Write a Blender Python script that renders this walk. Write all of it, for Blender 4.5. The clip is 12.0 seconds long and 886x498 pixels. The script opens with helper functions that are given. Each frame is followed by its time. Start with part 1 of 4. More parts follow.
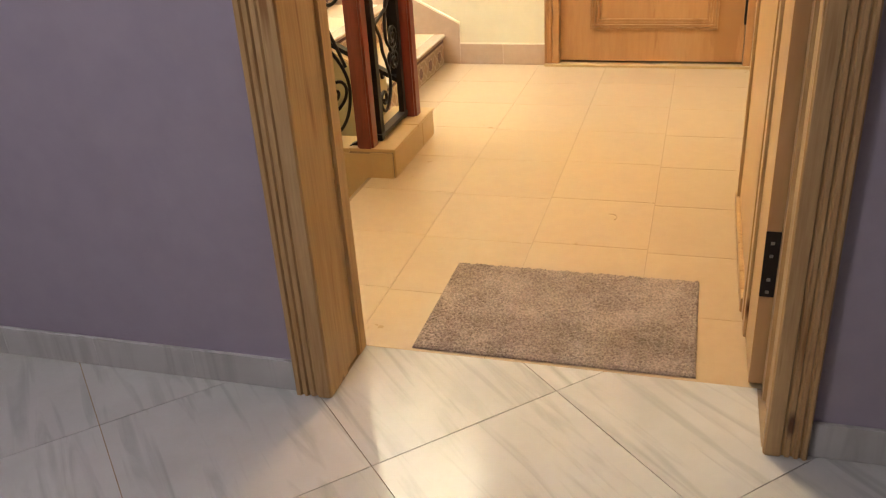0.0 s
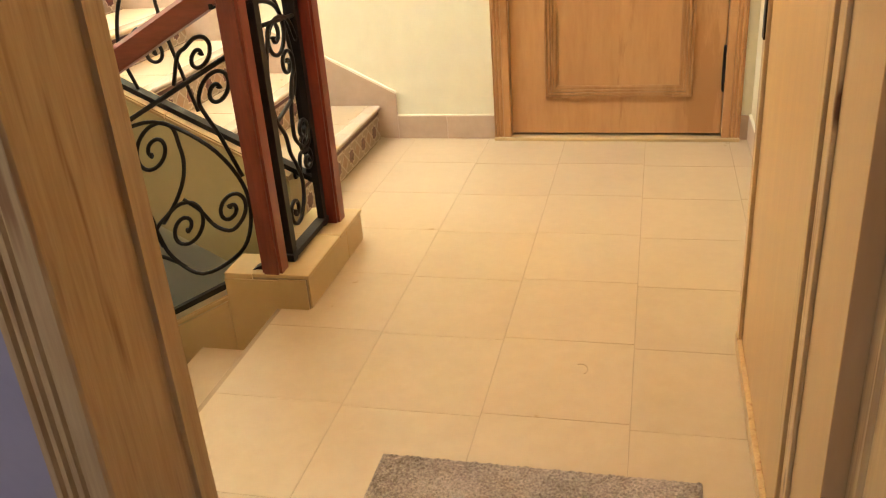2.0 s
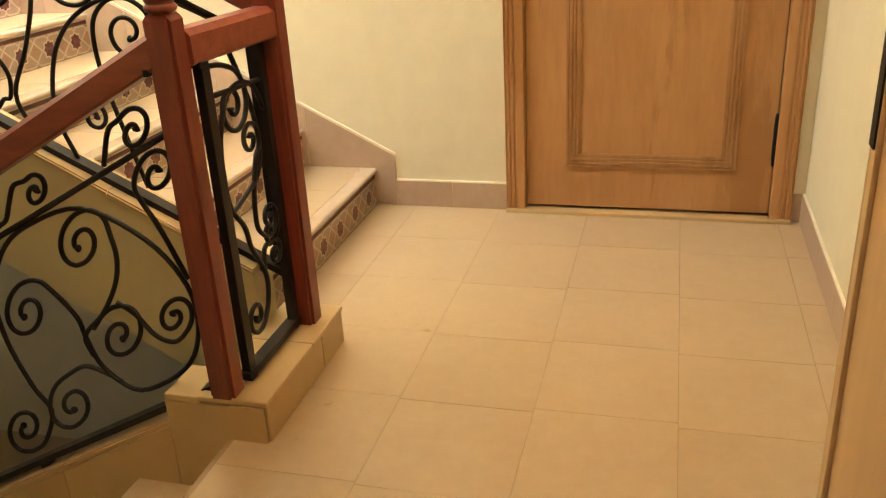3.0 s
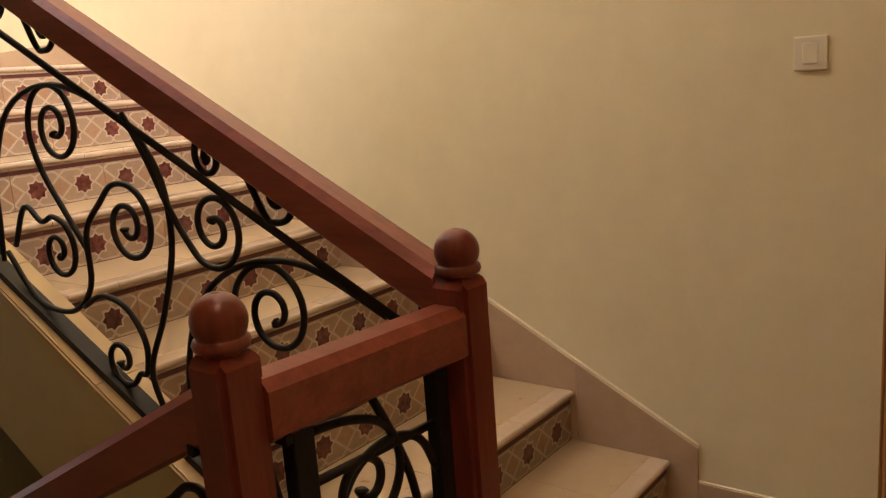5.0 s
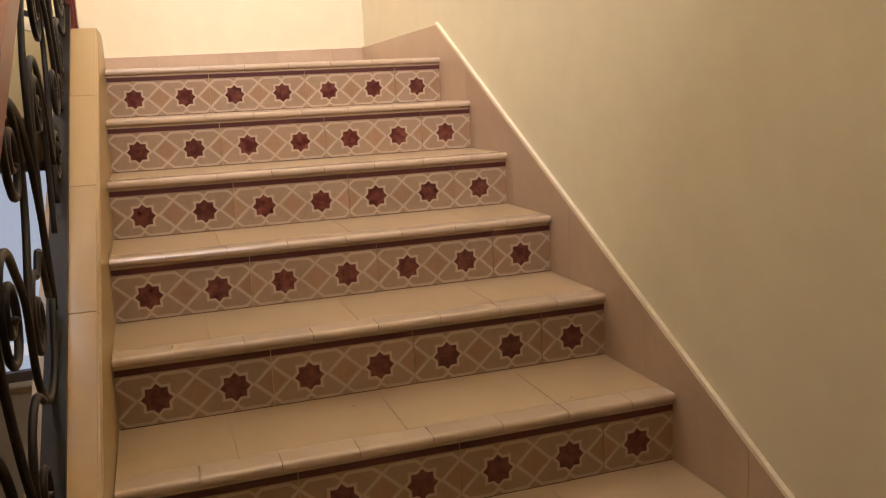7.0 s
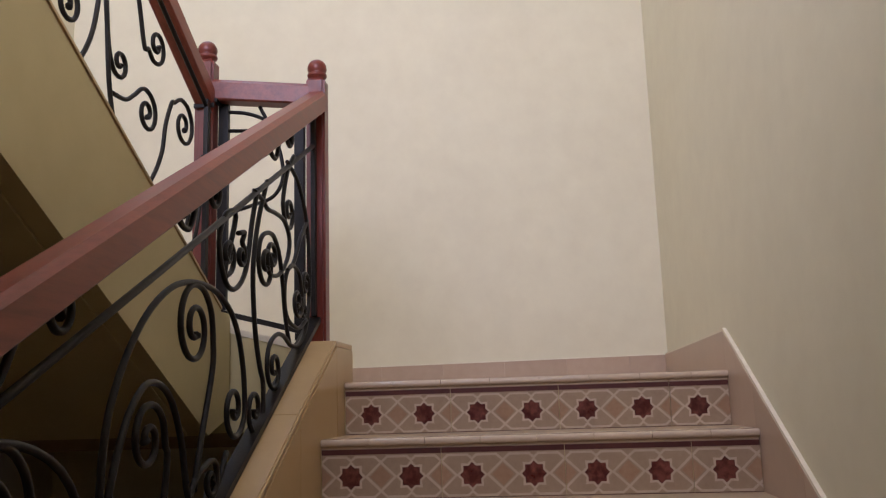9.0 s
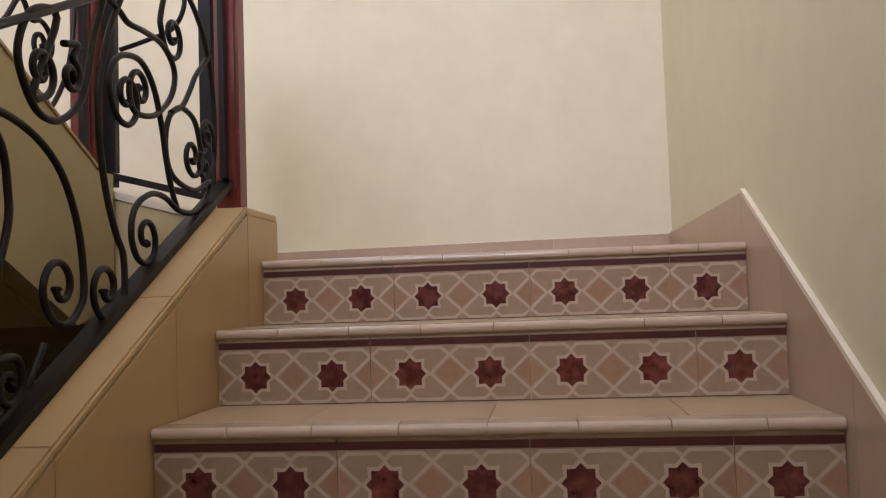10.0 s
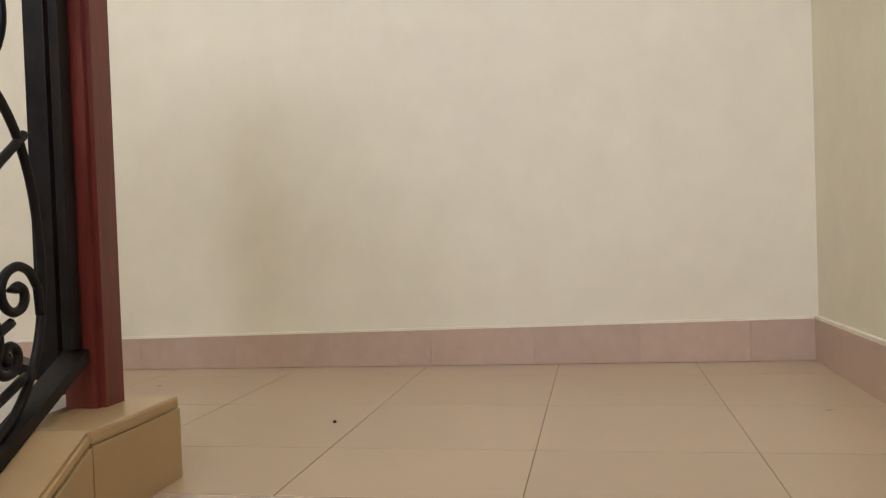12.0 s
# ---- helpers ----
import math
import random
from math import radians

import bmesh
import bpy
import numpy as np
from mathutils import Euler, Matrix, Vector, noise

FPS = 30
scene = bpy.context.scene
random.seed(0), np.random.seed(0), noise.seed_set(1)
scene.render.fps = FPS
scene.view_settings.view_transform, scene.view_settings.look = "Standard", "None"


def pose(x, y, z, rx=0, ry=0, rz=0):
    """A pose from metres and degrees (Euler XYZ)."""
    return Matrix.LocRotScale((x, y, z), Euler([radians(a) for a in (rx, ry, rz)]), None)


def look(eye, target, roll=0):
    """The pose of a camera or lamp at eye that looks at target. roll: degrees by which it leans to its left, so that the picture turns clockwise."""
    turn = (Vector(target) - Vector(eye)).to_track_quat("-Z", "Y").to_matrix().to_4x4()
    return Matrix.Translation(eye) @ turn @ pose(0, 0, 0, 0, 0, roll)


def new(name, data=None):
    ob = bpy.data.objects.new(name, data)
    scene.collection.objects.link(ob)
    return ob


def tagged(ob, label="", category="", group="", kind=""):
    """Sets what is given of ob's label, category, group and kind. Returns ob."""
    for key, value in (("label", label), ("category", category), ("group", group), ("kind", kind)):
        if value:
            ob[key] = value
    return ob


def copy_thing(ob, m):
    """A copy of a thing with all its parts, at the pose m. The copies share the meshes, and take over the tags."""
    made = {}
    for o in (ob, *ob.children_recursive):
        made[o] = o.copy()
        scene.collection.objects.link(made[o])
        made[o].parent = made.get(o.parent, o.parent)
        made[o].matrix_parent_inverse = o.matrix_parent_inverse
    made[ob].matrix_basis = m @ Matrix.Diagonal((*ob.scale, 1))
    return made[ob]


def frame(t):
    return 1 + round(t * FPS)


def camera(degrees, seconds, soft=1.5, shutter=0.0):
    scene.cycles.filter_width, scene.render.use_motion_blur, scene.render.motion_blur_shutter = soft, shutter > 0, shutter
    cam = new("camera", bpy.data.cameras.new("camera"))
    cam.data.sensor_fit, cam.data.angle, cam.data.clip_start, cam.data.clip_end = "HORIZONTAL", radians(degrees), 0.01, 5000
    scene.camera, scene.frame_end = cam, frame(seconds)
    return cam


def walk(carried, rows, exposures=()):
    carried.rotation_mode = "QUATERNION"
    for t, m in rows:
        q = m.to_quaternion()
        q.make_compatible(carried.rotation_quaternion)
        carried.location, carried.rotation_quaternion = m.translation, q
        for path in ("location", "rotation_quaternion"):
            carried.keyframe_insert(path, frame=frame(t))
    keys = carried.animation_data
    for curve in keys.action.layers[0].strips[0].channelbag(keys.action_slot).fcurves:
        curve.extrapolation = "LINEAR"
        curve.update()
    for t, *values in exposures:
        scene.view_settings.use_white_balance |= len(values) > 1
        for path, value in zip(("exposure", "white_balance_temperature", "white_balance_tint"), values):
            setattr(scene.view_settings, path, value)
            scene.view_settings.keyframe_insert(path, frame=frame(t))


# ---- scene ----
cam = camera(54.685, 12.0, 1.2)
PATH = [
    (0.0, (1.4170, -4.7458, 1.2794), (0.8770, -3.0425, 0.3810), -3.787),
    (0.5, (1.4671, -4.5729, 1.3052), (0.9629, -2.8620, 0.4005), -5.155),
    (1.0, (1.4969, -4.4403, 1.3302), (0.9930, -2.7252, 0.4334), -4.750),
    (1.5, (1.4036, -4.2205, 1.2985), (0.9153, -2.4810, 0.4408), -4.448),
    (2.0, (1.3318, -3.9802, 1.3206), (0.8680, -2.2311, 0.4689), -4.426),
    (2.5, (1.3152, -3.6673, 1.2961), (0.8427, -1.9010, 0.4857), -4.273),
    (3.0, (1.2415, -3.3963, 1.3175), (0.7464, -1.6284, 0.5243), -3.143),
    (3.5, (1.1361, -3.1398, 1.3657), (0.6252, -1.3487, 0.6371), -3.004),
    (3.7, (1.1018, -3.0207, 1.3794), (0.5185, -1.2401, 0.6801), -3.345),
    (5.3, (0.9607, -2.0997, 1.3926), (-0.3718, -0.6534, 1.0280), -3.032),
    (5.5, (0.9401, -1.9290, 1.3902), (-0.4798, -0.5668, 1.0320), -1.987),
    (6.0, (0.8280, -1.6154, 1.3563), (-0.7419, -0.4284, 1.0002), -1.131),
    (6.5, (0.6853, -1.3790, 1.3630), (-1.0142, -0.3890, 1.0003), -1.610),
    (7.0, (0.6842, -1.1035, 1.4040), (-1.1856, -0.4950, 1.0383), -2.813),
    (7.5, (0.5622, -0.9392, 1.4277), (-1.3769, -0.5742, 1.1016), -2.425),
    (7.7, (0.4773, -0.8902, 1.4729), (-1.4810, -0.6117, 1.1770), -1.664),
    (9.3, (0.0935, -0.6073, 1.4459), (-1.8512, -0.8145, 1.8645), -1.643),
    (9.5, (-0.0391, -0.6237, 1.3928), (-1.9854, -0.8081, 1.8143), -1.639),
    (10.0, (-0.4045, -0.5108, 1.4118), (-2.3875, -0.7433, 1.5298), -1.946),
    (10.5, (-0.6973, -0.5510, 1.4980), (-2.6815, -0.8001, 1.5233), -1.567),
    (11.0, (-0.9920, -0.4800, 1.6820), (-2.9673, -0.7886, 1.6780), -2.420),
    (11.3, (-1.1248, -0.5115, 1.7918), (-3.1114, -0.7420, 1.7713), -1.855),
    (11.5, (-1.2002, -0.5100, 1.8580), (-3.1871, -0.7360, 1.8197), -1.749),
    (12.0, (-1.4532, -0.5773, 1.9179), (-3.4207, -0.9330, 1.8699), -1.986),
]
EXPOSURE = [(0.0, 1.29, 6300, 11), (1.5, 1.26, 5700, 7), (2.5, 0.98, 6500, 9), (3.5, 0.28, 6750, 13), (5.5, -1.26, 7500, 29), (7.5, -1.62, 6950, 27),
            (9.4, -2.71, 5520, 26), (10.5, -2.11, 5950, 24), (11.3, -2.13, 5750, 21), (12.0, -2.42, 5700, 20)]
walk(cam, [(t, look(e, g, r)) for t, e, g, r in PATH], EXPOSURE)

# ---- light ----
world = bpy.data.worlds.new("world")
scene.world = world
world.use_nodes = True
_n = world.node_tree.nodes
_sky = _n.new("ShaderNodeTexSky")
_sky.sky_type = 'NISHITA'
_sky.sun_disc = False
_sky.sun_elevation, _sky.sun_rotation = radians(50), radians(100)
world.node_tree.links.new(_sky.outputs[0], _n["Background"].inputs[0])
_n["Background"].inputs[1].default_value = 0.12


def area(name, m, sx, sy, watts, colour):
    d = bpy.data.lights.new(name, "AREA")
    d.shape, d.size, d.size_y, d.energy, d.color = "RECTANGLE", sx, sy, watts, colour
    ob = new(name, d)
    ob.matrix_world = m
    return ob


# warm ceiling lamp of the landing, cool lamp of the room, daylight through the upper and the lower stair window
area("landing_ceiling_lamp", look((0.80, -2.00, 2.80), (0.80, -2.00, 0)), 0.30, 0.30, 16.5, (1.0, 0.70, 0.40))
area("room_ceiling_lamp", look((0.1, -4.7, 2.80), (0.1, -4.7, 0)), 0.5, 0.5, 14.5, (0.98, 0.93, 0.95))
area("upper_window_daylight", look((1.72, -1.55, 4.35), (-2.5, -1.55, 3.2)), 2.45, 1.8, 930, (0.91, 0.93, 1.0))
# added blue fill from overhead that cools the left of the end wall
area("skylight_daylight", look((-3.0, -2.25, 5.88), (-3.0, -2.25, 0)), 1.2, 1.0, 110, (0.62, 0.81, 1.0))
area("lower_window_daylight", look((-3.78, -1.80, 0.62), (0, -1.80, -0.6)), 0.7, 0.9, 1.3, (1.0, 0.90, 0.74))


# ---- materials ----
def mat(name, colour, rough=0.6, metal=0.0):
    m = bpy.data.materials.new(name)
    m.use_nodes = True
    b = m.node_tree.nodes["Principled BSDF"]
    b.inputs["Base Color"].default_value = (*colour, 1)
    b.inputs["Roughness"].default_value = rough
    b.inputs["Metallic"].default_value = metal
    return m


def varied(name, dark, light, rough, scales, stretch=(1, 1, 1), bump=0.1, bump_scale=200, detail=5, contrast=(0.3, 0.7),
           metal=0.0, per_object=0.0, extra=None, turn=0.0, rough_var=0.08, bump_dist=0.002):
    """A two-colour surface from two sizes of noise, with relief, uneven gloss and a small change from piece to piece."""
    m = mat(name, light, rough, metal)
    nt = m.node_tree
    nodes, links = nt.nodes, nt.links
    b = nodes["Principled BSDF"]
    co = nodes.new("ShaderNodeTexCoord")
    mp = nodes.new("ShaderNodeMapping")
    mp.inputs["Scale"].default_value = stretch
    mp.inputs["Rotation"].default_value = (0, 0, turn)
    links.new(co.outputs["Object"], mp.inputs[0])
    where = mp.outputs[0]
    info = nodes.new("ShaderNodeObjectInfo")
    if per_object:
        sh = nodes.new("ShaderNodeVectorMath")
        sh.operation = "MULTIPLY_ADD"
        cmb = nodes.new("ShaderNodeCombineXYZ")
        for k in range(3):
            links.new(info.outputs["Random"], cmb.inputs[k])
        links.new(cmb.outputs[0], sh.inputs[0])
        sh.inputs[1].default_value = (37, 53, 71)
        links.new(where, sh.inputs[2])
        where = sh.outputs[0]
    fac = None
    for s, w in scales:
        n = nodes.new("ShaderNodeTexNoise")
        n.inputs["Scale"].default_value, n.inputs["Detail"].default_value, n.inputs["Roughness"].default_value = s, detail, 0.6
        links.new(where, n.inputs["Vector"])
        mu = nodes.new("ShaderNodeMath")
        mu.operation = "MULTIPLY_ADD"
        links.new(n.outputs["Fac"], mu.inputs[0])
        mu.inputs[1].default_value = w
        if fac is None:
            mu.inputs[2].default_value = 0
        else:
            links.new(fac, mu.inputs[2])
        fac = mu.outputs[0]
    r = nodes.new("ShaderNodeValToRGB")
    r.color_ramp.elements[0].position, r.color_ramp.elements[1].position = contrast
    r.color_ramp.elements[0].color, r.color_ramp.elements[1].color = (*dark, 1), (*light, 1)
    links.new(fac, r.inputs[0])
    colour = r.outputs[0]
    if extra:
        colour = extra(nodes, links, where, colour)
    if per_object:
        hs = nodes.new("ShaderNodeHueSaturation")
        mr = nodes.new("ShaderNodeMapRange")
        mr.inputs["To Min"].default_value, mr.inputs["To Max"].default_value = 1 - per_object, 1 + per_object
        links.new(info.outputs["Random"], mr.inputs["Value"])
        links.new(mr.outputs[0], hs.inputs["Value"])
        links.new(colour, hs.inputs["Color"])
        colour = hs.outputs[0]
    links.new(colour, b.inputs["Base Color"])
    ro = nodes.new("ShaderNodeMapRange")
    ro.inputs["To Min"].default_value, ro.inputs["To Max"].default_value = max(rough - rough_var, 0.02), rough + rough_var
    links.new(fac, ro.inputs["Value"])
    links.new(ro.outputs[0], b.inputs["Roughness"])
    if bump:
        n = nodes.new("ShaderNodeTexNoise")
        n.inputs["Scale"].default_value, n.inputs["Detail"].default_value = bump_scale, 4
        links.new(where, n.inputs["Vector"])
        bp = nodes.new("ShaderNodeBump")
        bp.inputs["Strength"].default_value, bp.inputs["Distance"].default_value = bump, bump_dist
        links.new(n.outputs["Fac"], bp.inputs["Height"])
        links.new(bp.outputs[0], b.inputs["Normal"])
    return m


def mixed(nodes, links, fac, a, colour, blend="MIX"):
    mx = nodes.new("ShaderNodeMix")
    mx.data_type, mx.blend_type = "RGBA", blend
    links.new(fac, mx.inputs["Factor"])
    links.new(a, mx.inputs["A"])
    mx.inputs["B"].default_value = (*colour, 1)
    return mx.outputs["Result"]


def ramped(nodes, links, value, lo, hi):
    mr = nodes.new("ShaderNodeMapRange")
    mr.inputs["From Min"].default_value, mr.inputs["From Max"].default_value = lo, hi
    links.new(value, mr.inputs["Value"])
    return mr.outputs[0]


def knots(nodes, links, where, colour):
    """Dark knots and a few long resin lines in pine."""
    v = nodes.new("ShaderNodeTexVoronoi")
    v.inputs["Scale"].default_value = 5.5
    sq = nodes.new("ShaderNodeMapping")
    sq.inputs["Scale"].default_value = (0.20, 0.20, 1.1)
    links.new(where, sq.inputs[0])
    links.new(sq.outputs[0], v.inputs["Vector"])
    colour = mixed(nodes, links, ramped(nodes, links, v.outputs["Distance"], 0.135, 0.06), colour, (0.12, 0.045, 0.015))
    n = nodes.new("ShaderNodeTexNoise")
    n.inputs["Scale"].default_value, n.inputs["Detail"].default_value = 6, 2
    links.new(where, n.inputs["Vector"])
    return mixed(nodes, links, ramped(nodes, links, n.outputs["Fac"], 0.60, 0.74), colour, (0.30, 0.15, 0.05))


def smudges(colour_to, scale, lo, hi):
    def extra(nodes, links, where, colour):
        n = nodes.new("ShaderNodeTexNoise")
        n.inputs["Scale"].default_value, n.inputs["Detail"].default_value, n.inputs["Roughness"].default_value = scale, 6, 0.7
        links.new(where, n.inputs["Vector"])
        return mixed(nodes, links, ramped(nodes, links, n.outputs["Fac"], lo, hi), colour, colour_to)
    return extra


def veins(nodes, links, where, colour):
    """Soft grey streaks of marble, drawn out along one side of the tile."""
    mp = nodes.new("ShaderNodeMapping")
    mp.inputs["Rotation"].default_value = (0, 0, radians(-22))
    mp.inputs["Scale"].default_value = (1.3, 14.0, 1)
    links.new(where, mp.inputs[0])
    n = nodes.new("ShaderNodeTexNoise")
    n.inputs["Scale"].default_value, n.inputs["Detail"].default_value, n.inputs["Distortion"].default_value = 1.5, 6, 1.2
    links.new(mp.outputs[0], n.inputs["Vector"])
    return mixed(nodes, links, ramped(nodes, links, n.outputs["Fac"], 0.50, 0.80), colour, (0.37, 0.355, 0.33))


PAINT = varied("yellow_paint", (0.665, 0.595, 0.415), (0.75, 0.685, 0.49), 0.58, ((1.2, 0.55), (9, 0.45)), bump=0.42, bump_scale=11,
               extra=smudges((0.58, 0.51, 0.36), 5.0, 0.72, 0.90), bump_dist=0.003)
OCHRE = varied("ochre_paint", (0.50, 0.41, 0.20), (0.58, 0.485, 0.25), 0.6, ((1.2, 0.55), (9, 0.45)), bump=0.4, bump_scale=11, bump_dist=0.003)
LILAC = varied("lilac_paint", (0.33, 0.29, 0.345), (0.38, 0.335, 0.39), 0.6, ((1.5, 0.5), (12, 0.5)), bump=0.3, bump_scale=45, bump_dist=0.003)
TILE = varied("beige_tile", (0.43, 0.308, 0.18), (0.495, 0.365, 0.222), 0.30, ((3, 0.6), (22, 0.4)), bump=0.04, bump_scale=30, per_object=0.035,
              extra=smudges((0.36, 0.26, 0.16), 11, 0.66, 0.85))
CURBT = varied("curb_tile", (0.470, 0.318, 0.145), (0.520, 0.360, 0.170), 0.30, ((3, 0.6), (22, 0.4)), bump=0.0, per_object=0.03, rough_var=0.01, detail=2)
SKIRT = varied("skirting_tile", (0.42, 0.295, 0.20), (0.50, 0.365, 0.255), 0.38, ((4, 0.6), (26, 0.4)), bump=0.05, bump_scale=40, per_object=0.05,
               extra=smudges((0.60, 0.50, 0.41), 16, 0.72, 0.80))
NOSE = varied("nosing_tile", (0.47, 0.355, 0.245), (0.54, 0.415, 0.30), 0.15, ((5, 0.6), (30, 0.4)), bump=0.03, bump_scale=40, per_object=0.04)
MARBLE = varied("marble_tile", (0.47, 0.455, 0.425), (0.60, 0.585, 0.555), 0.10, ((1.6, 0.6), (7, 0.4)), bump=0.0, per_object=0.06, extra=veins, turn=0.785, rough_var=0.03)
GROUT = varied("grout", (0.26, 0.18, 0.105), (0.37, 0.27, 0.17), 0.9, ((8, 1.0),), bump=0.1)
MORTAR = varied("plaster_fillet", (0.70, 0.62, 0.45), (0.78, 0.70, 0.53), 0.8, ((20, 1.0),), bump=0.3, bump_scale=80)
PINE = varied("pine", (0.42, 0.250, 0.098), (0.54, 0.355, 0.160), 0.42, ((5, 0.5), (16, 0.5)), stretch=(9, 9, 0.55), bump=0.1, bump_scale=14,
              contrast=(0.36, 0.62), per_object=0.08, extra=knots)
VENEER = varied("pine_veneer", (0.43, 0.25, 0.10), (0.53, 0.335, 0.15), 0.40, ((1.6, 0.6), (7, 0.4)), stretch=(4, 4, 0.5), bump=0.05, bump_scale=20, contrast=(0.34, 0.66))
DOORW = varied("door_wood", (0.38, 0.185, 0.066), (0.46, 0.245, 0.098), 0.40, ((2.0, 0.6), (9, 0.4)), stretch=(5, 5, 0.8), bump=0.06, bump_scale=18,
               contrast=(0.35, 0.65), per_object=0.06, extra=smudges((0.34, 0.162, 0.054), 0.9, 0.56, 0.62))
REDWOOD = varied("red_wood", (0.118, 0.021, 0.014), (0.215, 0.042, 0.025), 0.36, ((4, 0.6), (14, 0.4)), stretch=(8, 8, 0.8), bump=0.06, bump_scale=16,
                 contrast=(0.35, 0.65), per_object=0.10, extra=smudges((0.04, 0.008, 0.005), 2.2, 0.66, 0.80))
REDRAIL = varied("red_rail_wood", (0.165, 0.035, 0.021), (0.27, 0.065, 0.038), 0.38, ((4, 0.6), (14, 0.4)), stretch=(0.9, 8, 8), bump=0.06, bump_scale=16,
                 contrast=(0.35, 0.65), per_object=0.08, extra=smudges((0.04, 0.008, 0.005), 2.2, 0.66, 0.80))
IRON = varied("black_iron", (0.009, 0.007, 0.006), (0.020, 0.016, 0.013), 0.42, ((20, 1.0),), bump=0.2, bump_scale=120)
CARPET = varied("carpet", (0.155, 0.115, 0.088), (0.49, 0.39, 0.322), 0.95, ((7, 0.40), (170, 0.60)), bump=0.8, bump_scale=160, contrast=(0.36, 0.64), bump_dist=0.006)
WHITE = varied("white_plaster", (0.74, 0.71, 0.66), (0.80, 0.77, 0.72), 0.8, ((3, 1.0),), bump=0.1)
FIELD = varied("riser_field", (0.30, 0.205, 0.125), (0.37, 0.265, 0.17), 0.40, ((18, 0.5), (70, 0.5)), bump=0.1, bump_scale=90, per_object=0.05)
BAND = varied("riser_band", (0.45, 0.345, 0.24), (0.53, 0.41, 0.295), 0.32, ((20, 1.0),), bump=0.05)
DIAMOND = varied("riser_diamond", (0.30, 0.170, 0.092), (0.38, 0.232, 0.135), 0.38, ((22, 0.5), (80, 0.5)), bump=0.05, per_object=0.08)
STAR = varied("riser_star", (0.075, 0.012, 0.008), (0.21, 0.065, 0.045), 0.30, ((45, 1.0),), bump=0.05, contrast=(0.42, 0.72), per_object=0.15)
STRIP = varied("riser_strip", (0.062, 0.012, 0.008), (0.09, 0.018, 0.012), 0.5, ((25, 1.0),), bump=0.03)
STEEL = mat("dull_steel", (0.32, 0.31, 0.29), 0.35, 0.9)
PLASTIC = mat("ivory_plastic", (0.72, 0.66, 0.55), 0.35)
IRON.node_tree.nodes["Principled BSDF"].inputs["Specular IOR Level"].default_value = 0.22
MARBLE.node_tree.nodes["Principled BSDF"].inputs["Specular IOR Level"].default_value = 0.34
for _m in (REDWOOD, REDRAIL):
    _m.node_tree.nodes["Principled BSDF"].inputs["Specular IOR Level"].default_value = 0.45
ALU = varied("window_frame_paint", (0.16, 0.13, 0.11), (0.22, 0.18, 0.15), 0.45, ((12, 1.0),), bump=0.05)


# ---- mesh helpers ----
def link(name, bm, mats, parent=None):
    me = bpy.data.meshes.new(name)
    bm.to_mesh(me)
    bm.free()
    for m in (mats if isinstance(mats, (list, tuple)) else [mats]):
        me.materials.append(m)
    ob = new(name, me)
    if parent:
        ob.parent = parent
    return ob


def part(name, bm, material, parent, label=""):
    return tagged(link(name, bm, material, parent), label)


def box(bm, x0, x1, y0, y1, z0, z1, bevel=0.0, mi=0):
    v = [bm.verts.new((x, y, z)) for x in (x0, x1) for y in (y0, y1) for z in (z0, z1)]
    fs = [bm.faces.new([v[i] for i in f]) for f in ((0, 1, 3, 2), (4, 6, 7, 5), (0, 4, 5, 1), (2, 3, 7, 6), (0, 2, 6, 4), (1, 5, 7, 3))]
    for f in fs:
        f.material_index = mi
    if bevel:
        es = {e for f in fs for e in f.edges}
        bmesh.ops.bevel(bm, geom=list(es), offset=bevel, segments=2, profile=0.6, affect='EDGES')
    return bm


def boxed(name, x0, x1, y0, y1, z0, z1, material, parent=None, bevel=0.0):
    return link(name, box(bmesh.new(), x0, x1, y0, y1, z0, z1, bevel), material, parent)


def prism(bm, outline, axis, a, b, mi=0):
    """A flat outline drawn out along an axis from a to b; outline in the two other axes, in order."""
    def at(p, c):
        return {"x": (c, p[0], p[1]), "y": (p[0], c, p[1]), "z": (p[0], p[1], c)}[axis]
    lo = [bm.verts.new(at(p, a)) for p in outline]
    hi = [bm.verts.new(at(p, b)) for p in outline]
    fs = [bm.faces.new(lo), bm.faces.new(hi[::-1])]
    for i in range(len(lo)):
        j = (i + 1) % len(lo)
        fs.append(bm.faces.new((lo[j], lo[i], hi[i], hi[j])))
    for f in fs:
        f.material_index = mi
    bmesh.ops.recalc_face_normals(bm, faces=fs)
    return bm


def structure(ob, label, category):
    return tagged(ob, label, category, kind="structure")


# ---- the plan ----
G, R, N = 0.3248, 0.17, 9
SL = R / G
HZ = N * R
XR, XE = 1.77, -3.875          # right wall of the landing, end wall of the half landing
YN, YD = -2.92, -3.14         # near wall, its landing face and its room face
YB, YA = -1.25, -1.75         # inner edges of the two flights
TOPX = -(N - 1) * G           # last riser of the flight up
EDGE = 0.19                   # edge of the landing over the flight down
CX = -2.307                     # first riser of the next flight
# ---- structure: walls, ceilings, slabs ----
def walls(name, boxes, material, label):
    bm = bmesh.new()
    for b in boxes:
        box(bm, *b)
    return structure(link(name, bm, material), label, "wall")


def skew(ob):
    """The end wall stands a little out of square with the stairs."""
    for o in (ob, *ob.children):
        if o.data:
            for v in o.data.vertices:
                v.co.x += -0.047 * v.co.y - 0.012


